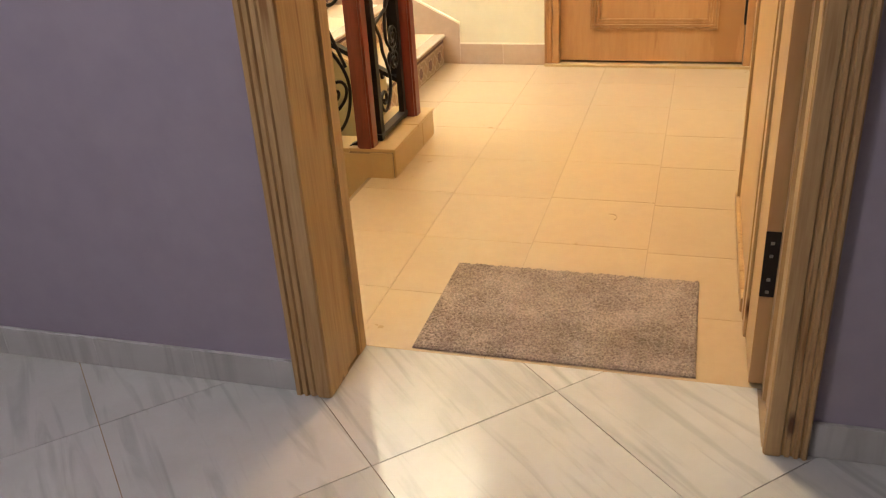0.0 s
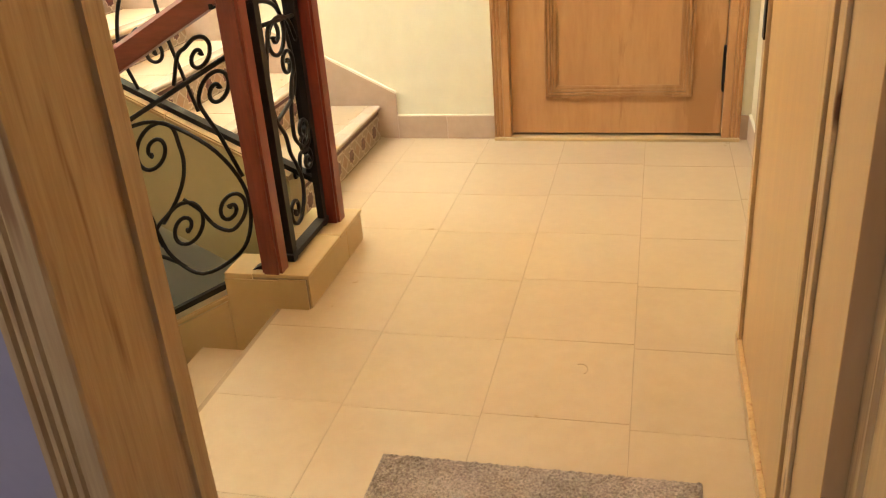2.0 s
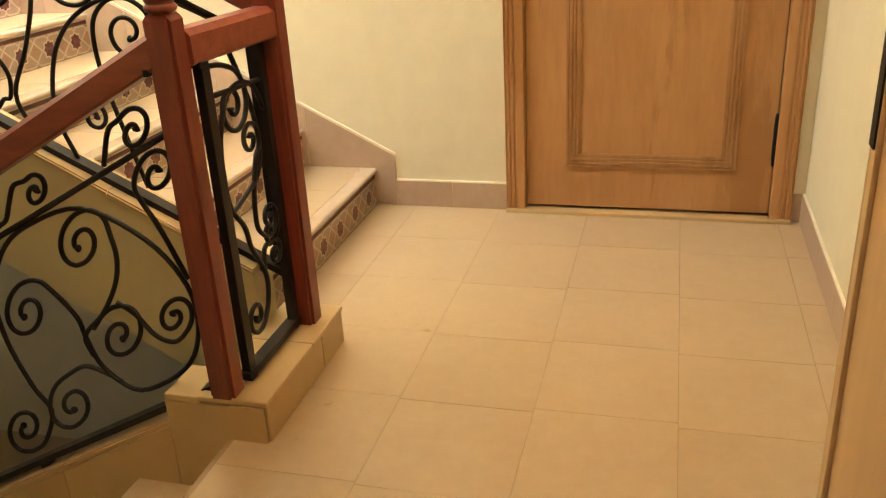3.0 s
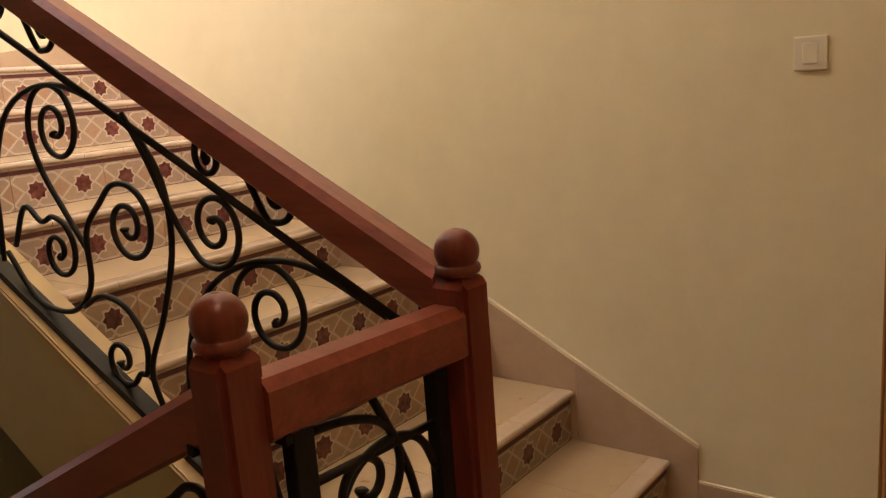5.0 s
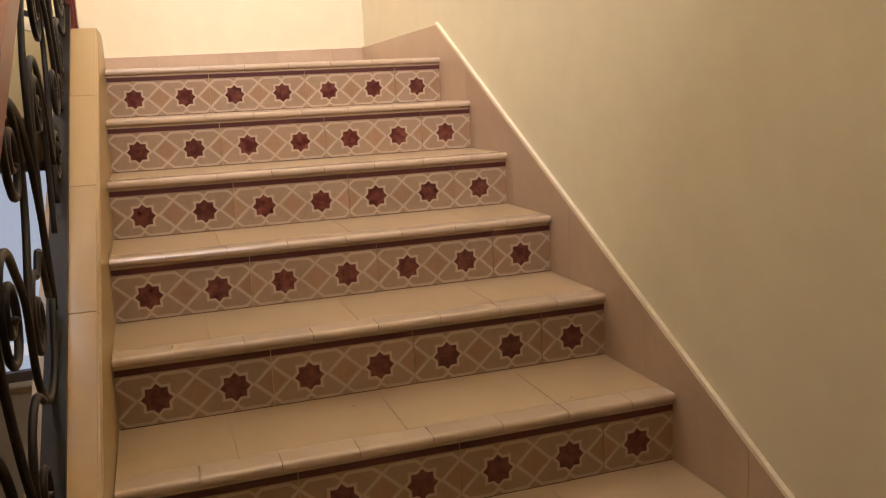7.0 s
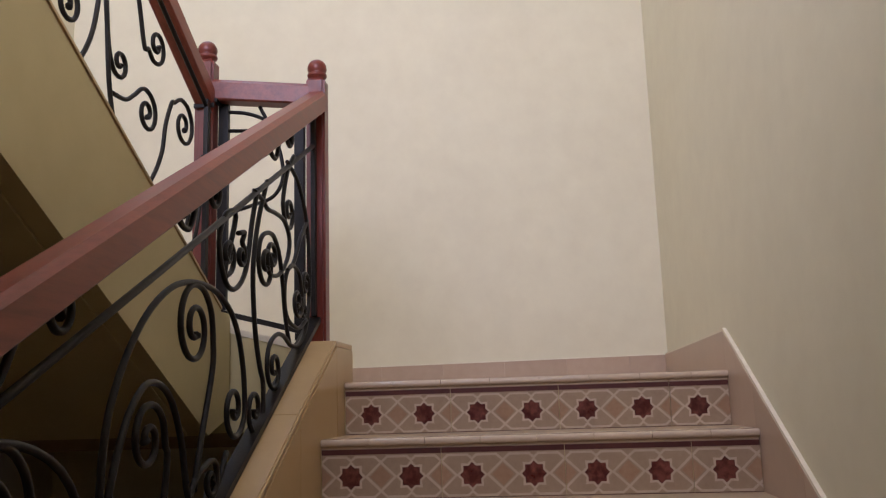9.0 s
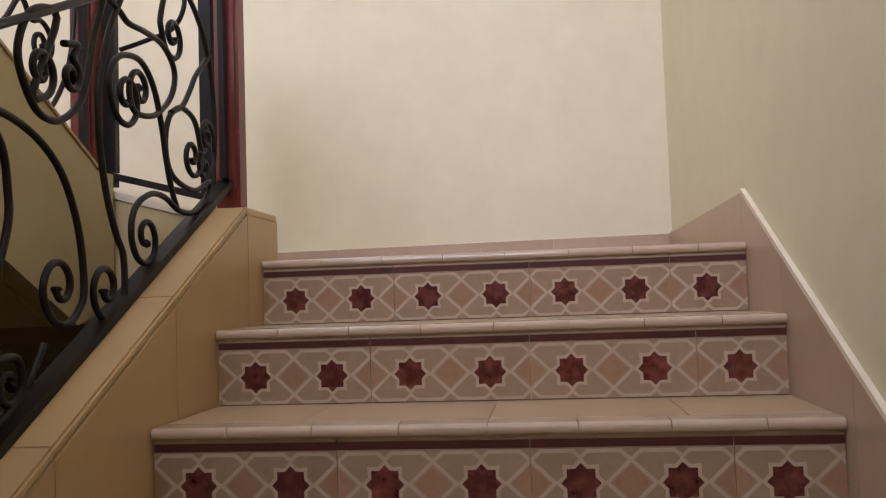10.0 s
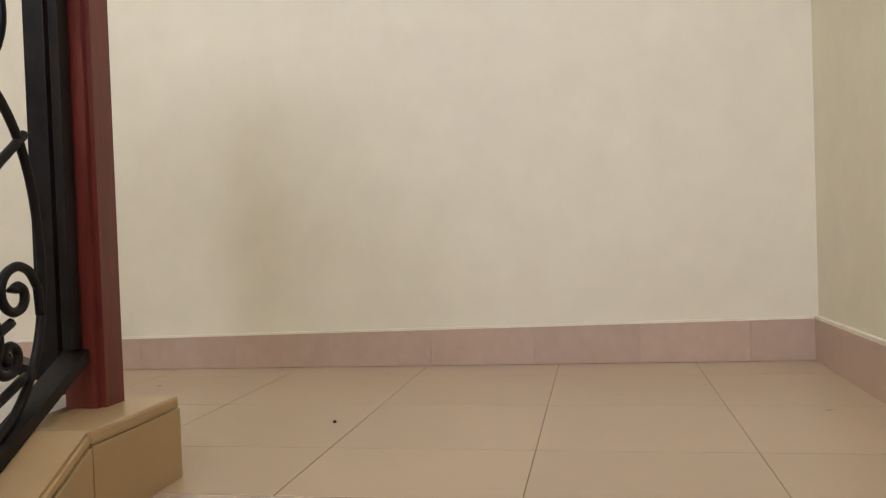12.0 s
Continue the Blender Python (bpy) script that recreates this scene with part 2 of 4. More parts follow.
DL, DR, DTOP = 0.671, 1.643, 2.09     # opening of the far door
JL, JR, JTOP = 0.598, 1.612, 2.10     # opening of the near doorway
WY0, WY1, WZ0, WZ1 = -2.19, -1.42, 0.075, 1.16    # lower stair window
UY0, UY1, UZ0, UZ1 = -2.80, -0.30, 3.45, 5.30    # upper stair window
walls("wall_far", [(XE - 0.2, DL - 0.025, 0, 0.2, -1.9, 5.9), (DR + 0.025, XR + 0.2, 0, 0.2, -1.9, 5.9), (DL - 0.025, DR + 0.025, 0, 0.2, DTOP + 0.02, 5.9),
                   (DL - 0.025, DR + 0.025, 0.16, 0.2, -1.9, DTOP + 0.02), (DL - 0.025, DR + 0.025, 0, 0.16, -1.9, 0.0)], PAINT,
      "pale yellow painted plaster wall along the staircase")
walls("wall_right", [(XR, XR + 0.2, YD + 0.03, 0, -1.9, UZ0), (XR, XR + 0.2, UY1, 0, UZ0, 5.9), (XR, XR + 0.2, YD + 0.03, UY0, UZ0, 5.9), (XR, XR + 0.2, UY0, UY1, UZ1, 5.9)], PAINT,
      "pale yellow painted plaster wall beside the landing")
wall_end = walls("wall_end", [(XE - 0.2, XE, WY1, 0, -1.9, 5.9), (XE - 0.2, XE, YN, WY0, -1.9, 5.9), (XE - 0.2, XE, WY0, WY1, -1.9, WZ0), (XE - 0.2, XE, WY0, WY1, WZ1, 5.9)], PAINT,
      "cream painted plaster wall at the half landing")
skew(wall_end)
walls("wall_near", [(XE - 0.2, JL - 0.02, YD + 0.03, YN, -1.9, 5.9), (JR + 0.02, XR, YD + 0.03, YN, -1.9, 5.9), (JL - 0.02, JR + 0.02, YD + 0.03, YN, JTOP + 0.02, 5.9)], PAINT,
      "pale yellow painted plaster wall with the open doorway")
walls("wall_room_front", [(-2.2, JL - 0.02, YD, YD + 0.03, -0.2, 2.9), (JR + 0.02, 4.0, YD, YD + 0.03, -0.2, 2.9), (JL - 0.02, JR + 0.02, YD, YD + 0.03, JTOP + 0.02, 2.9)], LILAC,
      "lilac grey painted wall round the doorway")
walls("wall_room_back", [(-2.2, 4.0, -6.7, -6.5, -0.2, 2.9)], LILAC, "lilac grey painted room wall")
walls("wall_room_left", [(-2.4, -2.2, -6.7, YD + 0.03, -0.2, 2.9)], LILAC, "lilac grey painted room wall")
walls("wall_room_right", [(4.0, 4.2, -6.7, YD + 0.03, -0.2, 2.9)], LILAC, "lilac grey painted room wall")
structure(boxed("ceiling_room", -2.4, 4.2, -6.7, YD + 0.03, 2.9, 3.0, WHITE), "white plaster room ceiling", "ceiling")
structure(boxed("ceiling_landing", EDGE, XR, YN, 0, 2.86, 3.06, PAINT), "painted plaster ceiling above the landing", "ceiling")
# unseen top ceiling; its opening is made up to go with the blue fill
bm = bmesh.new()
for b in ((XE - 0.2, -3.65, YN, 0.2), (-2.35, XR + 0.2, YN, 0.2), (-3.65, -2.35, YN, -2.8), (-3.65, -2.35, -1.7, 0.2)):
    box(bm, *b, 5.9, 6.0)
structure(link("ceiling_top", bm, WHITE), "white plaster ceiling with an added opening over the stairwell", "ceiling")
floor_room = structure(boxed("floor_room", -2.4, 4.2, -6.7, YN, -0.2, -0.004, GROUT), "polished pale grey marble floor tiles laid diagonally", "floor")
bm = box(bmesh.new(), EDGE - 0.02, XR, YN, 0, -0.2, -0.0014)
box(bm, 0.002, EDGE - 0.02, -1.74, 0, -0.2, -0.0014)
floor_landing = structure(link("floor_landing", bm, GROUT), "beige ceramic floor tiles of the landing", "floor")
floor_half = structure(boxed("floor_half_landing", XE, TOPX - 0.03, YN, 0, HZ - 0.2, HZ - 0.0014, GROUT), "beige ceramic floor tiles of the half landing", "floor")
structure(boxed("floor_lower_landing", XE, XR, YN, 0, -1.9, -HZ, TILE), "beige tiled lower half landing", "floor")


def flight(name, x0, dirn, z0, y0, y1, off=0.31):
    """Concrete body of a flight; x0 is its first riser, dirn the way in which it climbs."""
    o = []
    for k in range(N):
        x = x0 + dirn * (k * G + 0.004)
        o += [(x, z0 + k * R), (x, z0 + (k + 1) * R - 0.012)]
    xt = x0 + dirn * ((N - 1) * G + 0.02)
    o += [(xt, z0 + N * R - 0.012), (xt, z0 + N * R - off), (x0 + dirn * 0.3, z0 + R - off + 0.3 * SL), (x0 + dirn * 0.02, z0 + R - off)]
    return link(name, prism(bmesh.new(), o, "y", y0, y1), OCHRE)


stair_up = structure(flight("staircase_up", 0, -1, 0, -1.30, -0.002, 0.32), "beige tiled stair flight with star patterned risers", "staircase")
stair_next = structure(flight("staircase_next", CX, 1, HZ, YN, -1.66, 0.32), "ochre yellow painted stair flight rising to the next floor", "staircase")
stair_down = structure(flight("staircase_down", EDGE - (N - 1) * G, 1, -HZ, YN, -1.66), "beige tiled stair flight going down from the landing", "staircase")


# ---- tiled string curbs under the balustrades ----
def curb(name, outline, y0, y1, label):
    """A sloping string wall with a tiled cap: outline in x and z."""
    ob = structure(link(name, prism(bmesh.new(), outline, "y", y0, y1), OCHRE), label, "stair string")
    return ob


def cap_pieces(parent, x0, x1, line, y0, y1, face, length=0.40, under=0.36):
    """Cap tiles along a slope and facing tiles on the stair side; line gives the cap's height at x."""
    n = max(1, round(abs(x1 - x0) / length))
    for i in range(n):
        a, b = x0 + (x1 - x0) * i / n, x0 + (x1 - x0) * (i + 1) / n
        g = 0.0015 * (1 if b > a else -1)
        a, b = a + g, b - g
        inner = y1 if face > 0 else y0
        bm = bmesh.new()
        prism(bm, [(a, line(a) - 0.02), (b, line(b) - 0.02), (b, line(b)), (a, line(a))], "y", y0 - 0.004, y1 + 0.004)
        bmesh.ops.bevel(bm, geom=[e for e in bm.edges if abs(e.verts[0].co.y - e.verts[1].co.y) < 1e-5 and abs(e.verts[0].co.x - e.verts[1].co.x) > 0.01],
                        offset=0.005, segments=2, affect='EDGES')
        part("cap_tile", bm, CURBT, parent)
        bm = bmesh.new()
        ya, yb = (inner, inner + 0.006) if face > 0 else (inner - 0.006, inner)
        prism(bm, [(a, line(a) - under), (b, line(b) - under), (b, line(b) - 0.022), (a, line(a) - 0.022)], "y", ya, yb)
        part("face_tile", bm, CURBT, parent)


CUT = 1.663
def cap_up(x):
    return min(0.360 - SL * x, CUT)


def cap_down(x):
    return 0.138 + SL * (x - EDGE)


def cap_next(x):
    return HZ + R + 0.13 + SL * (x - CX)


XK = (0.360 - CUT) / SL
curb_up = curb("string_up", [(0.10, 0.0), (0.10, cap_up(0.10) - 0.02), (XK, CUT - 0.02), (-2.730, CUT - 0.02), (-2.730, HZ - 0.1), (-2.4, HZ - 0.35), (-0.1, R - 0.31 + 0.1 * SL), (0.0, R - 0.31)],
               -1.368, YB - 0.006, "beige tiled stair string under the iron balustrade")
cap_pieces(curb_up, 0.10, XK, cap_up, -1.368, YB - 0.006, 1, under=0.39)
bm = box(bmesh.new(), -2.735, XK - 0.0015, -1.372, YB - 0.002, CUT - 0.02, CUT, 0.005)
part("cap_tile", bm, CURBT, curb_up)
part("face_tile", box(bmesh.new(), -2.730, XK - 0.0015, YB - 0.006, YB, HZ - 0.30, CUT - 0.021), CURBT, curb_up)
part("end_tile", box(bmesh.new(), -2.737, -2.730, -1.368, YB - 0.002, HZ, CUT - 0.021), CURBT, curb_up)
curb_down = curb("string_down", [(0.10, -0.19), (0.10, 0.10), (0.0, cap_down(0.0) - 0.02), (-2.3, cap_down(-2.3) - 0.02), (-2.3, cap_down(-2.3) - 0.45), (-0.2, cap_down(-0.2) - 0.45)],
                 YA + 0.006, -1.605, "beige tiled stair string beside the flight going down")
cap_pieces(curb_down, 0.0, -2.3, cap_down, YA + 0.006, -1.605, -1, under=0.40)
part("face_tile", box(bmesh.new(), 0.0015, EDGE, YA, YA + 0.006, -0.19, 0.10), CURBT, curb_down)
part("cap_tile", box(bmesh.new(), 0.0015, 0.10, YA + 0.002, -1.601, 0.10, 0.12, 0.004), CURBT, curb_down)
curb_next = curb("string_next", [(-2.48, HZ - 0.10), (-2.48, cap_next(-2.40) - 0.02), (-2.40, cap_next(-2.40) - 0.02), (0.15, cap_next(0.15) - 0.02), (0.15, cap_next(0.15) - 0.44), (CX, HZ - 0.15)],
                 YA + 0.006, -1.602, "yellow painted stair string of the next flight with a tiled cap")
cap_pieces(curb_next, -2.40, 0.15, cap_next, YA + 0.006, -1.602, -1, under=0.2)
# low tiled kerb that joins the two newel posts at the landing
kerb = structure(link("landing_kerb", box(bmesh.new(), 0.102, 0.284, -1.746, -1.206, -0.003, 0.108), GROUT), "low beige tiled kerb under the newel posts", "kerb")
for y0, y1 in ((-1.740, -1.37), (-1.367, -1.206)):
    part("front_tile", box(bmesh.new(), 0.284, 0.290, y0, y1, 0, 0.106, 0.002), CURBT, kerb)
for y0, y1 in ((-1.748, -1.44), (-1.437, -1.200)):
    part("cap_tile", box(bmesh.new(), 0.100, 0.294, y0, y1, 0.108, 0.122, 0.004), CURBT, kerb)
part("side_tile", box(bmesh.new(), 0.19, 0.283, -1.752, -1.746, 0, 0.106, 0.002), CURBT, kerb)
part("side_tile", box(bmesh.new(), 0.102, 0.283, -1.206, -1.201, 0, 0.106, 0.002), CURBT, kerb)
kerb_top = structure(link("half_landing_kerb", prism(bmesh.new(), [(-1.745, HZ - 0.15), (-1.394, HZ - 0.15), (-1.394, CUT - 0.022), (-1.745, CUT + 0.075)], "x", -2.69, -2.50), OCHRE),
                     "low painted kerb between the newel posts of the half landing", "kerb")
part("cap_tile", prism(bmesh.new(), [(-1.747, CUT + 0.076), (-1.394, CUT - 0.021), (-1.394, CUT - 0.001), (-1.747, CUT + 0.096)], "x", -2.695, -2.495), MORTAR, kerb_top)
# ---- balustrades ----
def tube(bm, pts, r, normal, sides=7, bulbs=(False, False)):
    """A round bar swept along points of a flat curve whose plane has the given normal."""
    n = Vector(normal).normalized()
    rings = []
    for i, p in enumerate(pts):
        t = (pts[min(i + 1, len(pts) - 1)] - pts[max(i - 1, 0)]).normalized()
        s = t.cross(n).normalized()
        near = min(i if bulbs[0] else 99, len(pts) - 1 - i if bulbs[1] else 99)
        q = r * (1.0, 1.45, 1.6, 1.5, 1.25, 1.1)[near] if near < 6 else r
        rings.append([bm.verts.new(p + q * (math.cos(a) * s + math.sin(a) * n)) for a in (2 * math.pi * k / sides for k in range(sides))])
    for a, b in zip(rings, rings[1:]):
        for k in range(sides):
            bm.faces.new((a[k], a[(k + 1) % sides], b[(k + 1) % sides], b[k])).smooth = True
    bm.faces.new(rings[0][::-1])
    bm.faces.new(rings[-1])
    return bm


def smooth_line(ctrl, steps=5):
    """A Catmull-Rom line through flat control points."""
    c = [np.array(p, float) for p in ctrl]
    c = [2 * c[0] - c[1]] + c + [2 * c[-1] - c[-2]]
    out = []
    for i in range(1, len(c) - 2):
        for k in range(steps):
            t = k / steps
            out.append(0.5 * (2 * c[i] + (c[i + 1] - c[i - 1]) * t + (2 * c[i - 1] - 5 * c[i] + 4 * c[i + 1] - c[i + 2]) * t * t
                              + (3 * c[i] - c[i - 1] - 3 * c[i + 1] + c[i + 2]) * t ** 3))
    out.append(c[-2])
    return out


def coil(cx, cy, r, start, turns, way, lean=0.0):
    """Control points of a spiral that winds inwards from the angle start (degrees); way +1 is anticlockwise. lean: the
    slope of the line from which heights are taken, so that the spiral stays round on a sloping panel."""
    n = int(turns * 10)
    pts = []
    for i in range(n + 1):
        f = i / n
        a = radians(start) + way * 2 * math.pi * turns * f
        rr = r * (1 - 0.86 * f ** 0.85)
        pts.append((cx + rr * math.cos(a), cy + rr * (math.sin(a) - lean * math.cos(a))))
    return pts


def scroll(head=None, via=(), tail=None, lean=0.0):
    """Control points of a bar that uncoils from head, runs through via and coils up in tail."""
    return (coil(*head, lean)[::-1] if head else []) + list(via) + (coil(*tail, lean) if tail else []), bool(head), bool(tail)


def rising(head=None, via=(), tail=None):
    return scroll(head, via, tail, SL)


# flat designs of the flight panels: distance from the post, height above the cap line
FALLING = []
FALLING.append(scroll((0.575, 0.472, 0.098, 165, 1.6, -1), [(0.420, 0.39), (0.405, 0.315), (0.37, 0.21), (0.27, 0.10), (0.12, 0.105), (0.062, 0.19), (0.068, 0.32), (0.16, 0.49),
                       (0.33, 0.655), (0.50, 0.690), (0.60, 0.665), (0.667, 0.565), (0.670, 0.43), (0.625, 0.26), (0.583, 0.16)], (0.69, 0.142, 0.088, 225, 1.6, 1)))
FALLING.append(scroll(None, [(0.375, 0.335), (0.315, 0.380), (0.273, 0.432), (0.256, 0.490)], (0.352, 0.572, 0.095, 195, 1.7, -1)))
FALLING.append(scroll(None, [(0.395, 0.26), (0.408, 0.325)], (0.298, 0.282, 0.092, 50, 1.6, 1)))
FALLING.append(scroll(None, [(0.285, 0.374), (0.236, 0.315), (0.19, 0.235)], (0.125, 0.26, 0.068, 280, 1.6, -1)))
FALLING.append(scroll(None, [(0.325, 0.150), (0.368, 0.195), (0.43, 0.243)], (0.507, 0.147, 0.098, 100, 1.6, -1)))
FALLING.append(scroll((0.453, 0.758, 0.047, 60, 1.4, 1), [(0.513, 0.803), (0.54, 0.768), (0.562, 0.735)], (0.622, 0.763, 0.047, 225, 1.4, 1)))
FALLING.append(scroll(None, [(0.063, 0.34), (0.115, 0.50), (0.15, 0.585)], (0.097, 0.632, 0.066, 0, 1.5, 1)))
FALLING.append(scroll(None, [(0.235, 0.72), (0.205, 0.790)], (0.136, 0.755, 0.058, 50, 1.4, 1)))
RISING = [
    # foot of the panel
    rising(None, [(0.655, 0.03), (0.695, 0.15), (0.659, 0.325), (0.582, 0.466), (0.473, 0.578), (0.362, 0.650), (0.268, 0.680), (0.137, 0.690)]),
    rising(None, [(0.44, 0.06), (0.485, 0.22), (0.515, 0.35)], (0.410, 0.522, 0.112, -10, 1.8, 1)),
    rising(None, [(0.790, 0.700), (0.735, 0.645), (0.680, 0.570)], (0.548, 0.605, 0.092, -20, 1.8, -1)),
    rising(None, [(1.385, 0.06), (1.34, 0.27), (1.227, 0.494), (1.027, 0.645), (0.81, 0.685), (0.703, 0.635), (0.684, 0.502), (0.743, 0.312), (0.815, 0.14), (0.786, 0.05)]),
    rising((0.825, 0.448, 0.102, 30, 1.9, 1), [(0.985, 0.345), (1.001, 0.213), (1.095, 0.094), (1.24, 0.035), (1.344, 0.09)]),
    rising(None, [(0.99, 0.30), (1.06, 0.352), (1.12, 0.400)], (1.045, 0.545, 0.110, -15, 1.9, 1)),
    rising(None, [(1.30, 0.13), (1.23, 0.265)], (1.110, 0.228, 0.088, 50, 1.6, 1)),
    rising(None, [(1.04, 0.140), (0.96, 0.215), (0.875, 0.238), (0.825, 0.195), (0.835, 0.12)], (0.922, 0.090, 0.066, 200, 1.4, 1)),
    rising(None, [(0.66, 0.19), (0.61, 0.265)], (0.57, 0.20, 0.05, 60, 1.4, 1)),
    # middle
    rising(None, [(1.372, 0.05), (1.352, 0.20), (1.350, 0.36), (1.373, 0.50), (1.463, 0.588), (1.577, 0.615), (1.710, 0.589), (1.878, 0.500), (2.000, 0.385), (2.068, 0.250)], (2.010, 0.165, 0.080, 0, 1.5, -1)),
    rising(None, [(1.76, 0.13), (1.80, 0.22), (1.858, 0.33)], (1.750, 0.475, 0.112, -10, 1.9, 1)),
    rising(None, [(1.352, 0.22), (1.375, 0.34), (1.415, 0.42), (1.46, 0.465), (1.53, 0.47), (1.62, 0.40), (1.685, 0.28), (1.73, 0.14), (1.80, 0.055), (1.90, 0.055), (1.96, 0.095)]),
    rising(None, [(1.56, 0.08), (1.60, 0.18), (1.62, 0.28)], (1.530, 0.365, 0.080, -10, 1.6, 1)),
    rising(None, [(1.70, 0.06), (1.755, 0.145), (1.84, 0.14)], (1.86, 0.09, 0.045, 60, 1.3, -1)),
    # head of the panel
    rising((1.955, 0.560, 0.050, 240, 1.5, 1), [(2.005, 0.640), (1.930, 0.668), (1.890, 0.620), (1.902, 0.560), (1.945, 0.492), (2.005, 0.457), (2.070, 0.462), (2.107, 0.504), (2.136, 0.584), (2.182, 0.660)]),
    rising(None, [(2.025, 0.59), (2.075, 0.575)], (2.050, 0.525, 0.036, 80, 1.4, -1)),
    rising(None, [(2.270, 0.660), (2.191, 0.572), (2.152, 0.482), (2.148, 0.410), (2.162, 0.314), (2.187, 0.228), (2.217, 0.158), (2.242, 0.110)], (2.172, 0.078, 0.074, 0, 1.5, -1)),
    rising(None, [(2.480, 0.665), (2.600, 0.575), (2.690, 0.460), (2.742, 0.334), (2.760, 0.186), (2.740, 0.090), (2.690, 0.042), (2.610, 0.040), (2.520, 0.082), (2.445, 0.143), (2.380, 0.178)], (2.346, 0.098, 0.080, 110, 1.5, 1)),
    rising(None, [(2.510, 0.090), (2.482, 0.145), (2.454, 0.224), (2.432, 0.310), (2.392, 0.410), (2.330, 0.483)], (2.264, 0.425, 0.085, 95, 1.6, 1)),
    rising(None, [(2.150, 0.665), (2.228, 0.617), (2.277, 0.576), (2.356, 0.540), (2.442, 0.493), (2.498, 0.432), (2.506, 0.388), (2.475, 0.355), (2.407, 0.345), (2.350, 0.358)], (2.325, 0.420, 0.056, 240, 1.3, -1)),
    rising(None, [(2.560, 0.665), (2.500, 0.642), (2.455, 0.600), (2.433, 0.555)], (2.500, 0.500, 0.064, 180, 1.5, 1)),
    rising(None, [(2.735, 0.398), (2.640, 0.372), (2.598, 0.344), (2.550, 0.320), (2.483, 0.321), (2.452, 0.283), (2.460, 0.216), (2.509, 0.157), (2.618, 0.090), (2.715, 0.075)]),
    rising(None, [(2.480, 0.325), (2.542, 0.318), (2.622, 0.262)], (2.606, 0.178, 0.060, 25, 1.5, -1)),
    rising(None, [(2.752, 0.137), (2.748, 0.18)], (2.702, 0.195, 0.046, 10, 1.4, 1)),
    rising(None, [(2.690, 0.165), (2.650, 0.168)], (2.680, 0.125, 0.036, 130, 1.3, 1))]
# small coils between the rod and the handrail
for _u in (0.54, 1.20, 1.85, 2.5):
    RISING.append(rising(None, [(_u + 0.005, 0.758)], (_u, 0.742, 0.045, 80, 1.4, -1)))
    RISING.append(rising(None, [(_u - 0.055, 0.758), (_u - 0.085, 0.775)], (_u - 0.175, 0.762, 0.050, 320, 1.4, -1)))
NEXT = [
    rising(None, [(0.80, 0.62), (0.772, 0.45), (0.745, 0.27), (0.697, 0.16), (0.618, 0.105), (0.528, 0.140), (0.460, 0.235), (0.406, 0.352), (0.386, 0.454), (0.346, 0.560)], (0.250, 0.565, 0.092, 35, 1.6, 1)),
    rising(None, [(0.735, 0.250), (0.654, 0.300), (0.604, 0.355)], (0.515, 0.380, 0.072, 60, 1.6, 1)),
    rising(None, [(0.640, 0.760), (0.585, 0.650), (0.545, 0.560)], (0.462, 0.640, 0.066, -30, 1.5, -1)),
    rising(None, [(0.780, 0.480), (0.757, 0.370)], (0.690, 0.375, 0.050, -20, 1.4, -1)),
    rising(None, [(0.500, 0.110), (0.400, 0.200), (0.330, 0.320)], (0.245, 0.275, 0.064, 50, 1.5, 1)),
    rising(None, [(0.330, 0.040), (0.230, 0.110), (0.140, 0.270), (0.100, 0.420), (0.085, 0.600)])]
BAR = 0.0068


def flight_panel(name, design, x0, sign, base, slope, y, length, label, period, rods=(0.705, 0.705), splay=0.0, bar_top=0.83, shift=0.0):
    """An iron panel along a flight: sign is the way from x0, base(x) the cap's height."""
    def at(u, v, dy=0.0):
        x = x0 + sign * u
        return Vector((x, y + dy + splay * (u - 0.5 * length), base(x) + v))
    thing = tagged(new(name), label, "balustrade panel")
    bm = bmesh.new()
    for v0, v1, w in ((0.012, 0.032, 0.020), ):
        a0, a1, b0, b1 = at(0.03, v0), at(0.03, v1), at(length, v0), at(length, v1)
        vs = [bm.verts.new((p.x, p.y + s * w, p.z)) for s in (-1, 1) for p in (a0, b0, b1, a1)]
        for f in ((0, 1, 2, 3), (7, 6, 5, 4), (0, 4, 5, 1), (3, 2, 6, 7), (0, 3, 7, 4), (1, 5, 6, 2)):
            bm.faces.new([vs[i] for i in f])
    bmesh.ops.recalc_face_normals(bm, faces=bm.faces)
    part("bottom_channel", bm, IRON, thing)
    for u in (0.052, length - 0.010):
        lo, hi = at(u, 0.03), at(u, bar_top)
        part("end_bar", box(bmesh.new(), lo.x - 0.013, lo.x + 0.013, lo.y - 0.008, lo.y + 0.008, lo.z + 0.008, hi.z, 0.002), IRON, thing)
    part("top_rod", tube(bmesh.new(), [at(0.03, rods[0]), at(length, rods[1])], 0.008, (0, 1, 0)), IRON, thing)
    for k in range(int(length / 0.55) + 1):
        u = 0.12 + 0.55 * k
        if u < length - 0.05:
            p = at(u, 0)
            part("foot", box(bmesh.new(), p.x - 0.018, p.x + 0.018, p.y - 0.012, p.y + 0.012, p.z - 0.02, p.z + 0.02), IRON, thing)
    k = 0
    while k * period < length:
        for c, hb, tb in design:
            pts = [at(u + shift + k * period, v) for u, v in smooth_line(c)]
            us = [u + shift + k * period for u, v in c]
            if max(us) < length + 0.02 and min(us) > 0.0:
                part("scroll", tube(bmesh.new(), pts, BAR, (0, 1, 0), 7, (hb, tb)), IRON, thing)
        k += 1
    return thing


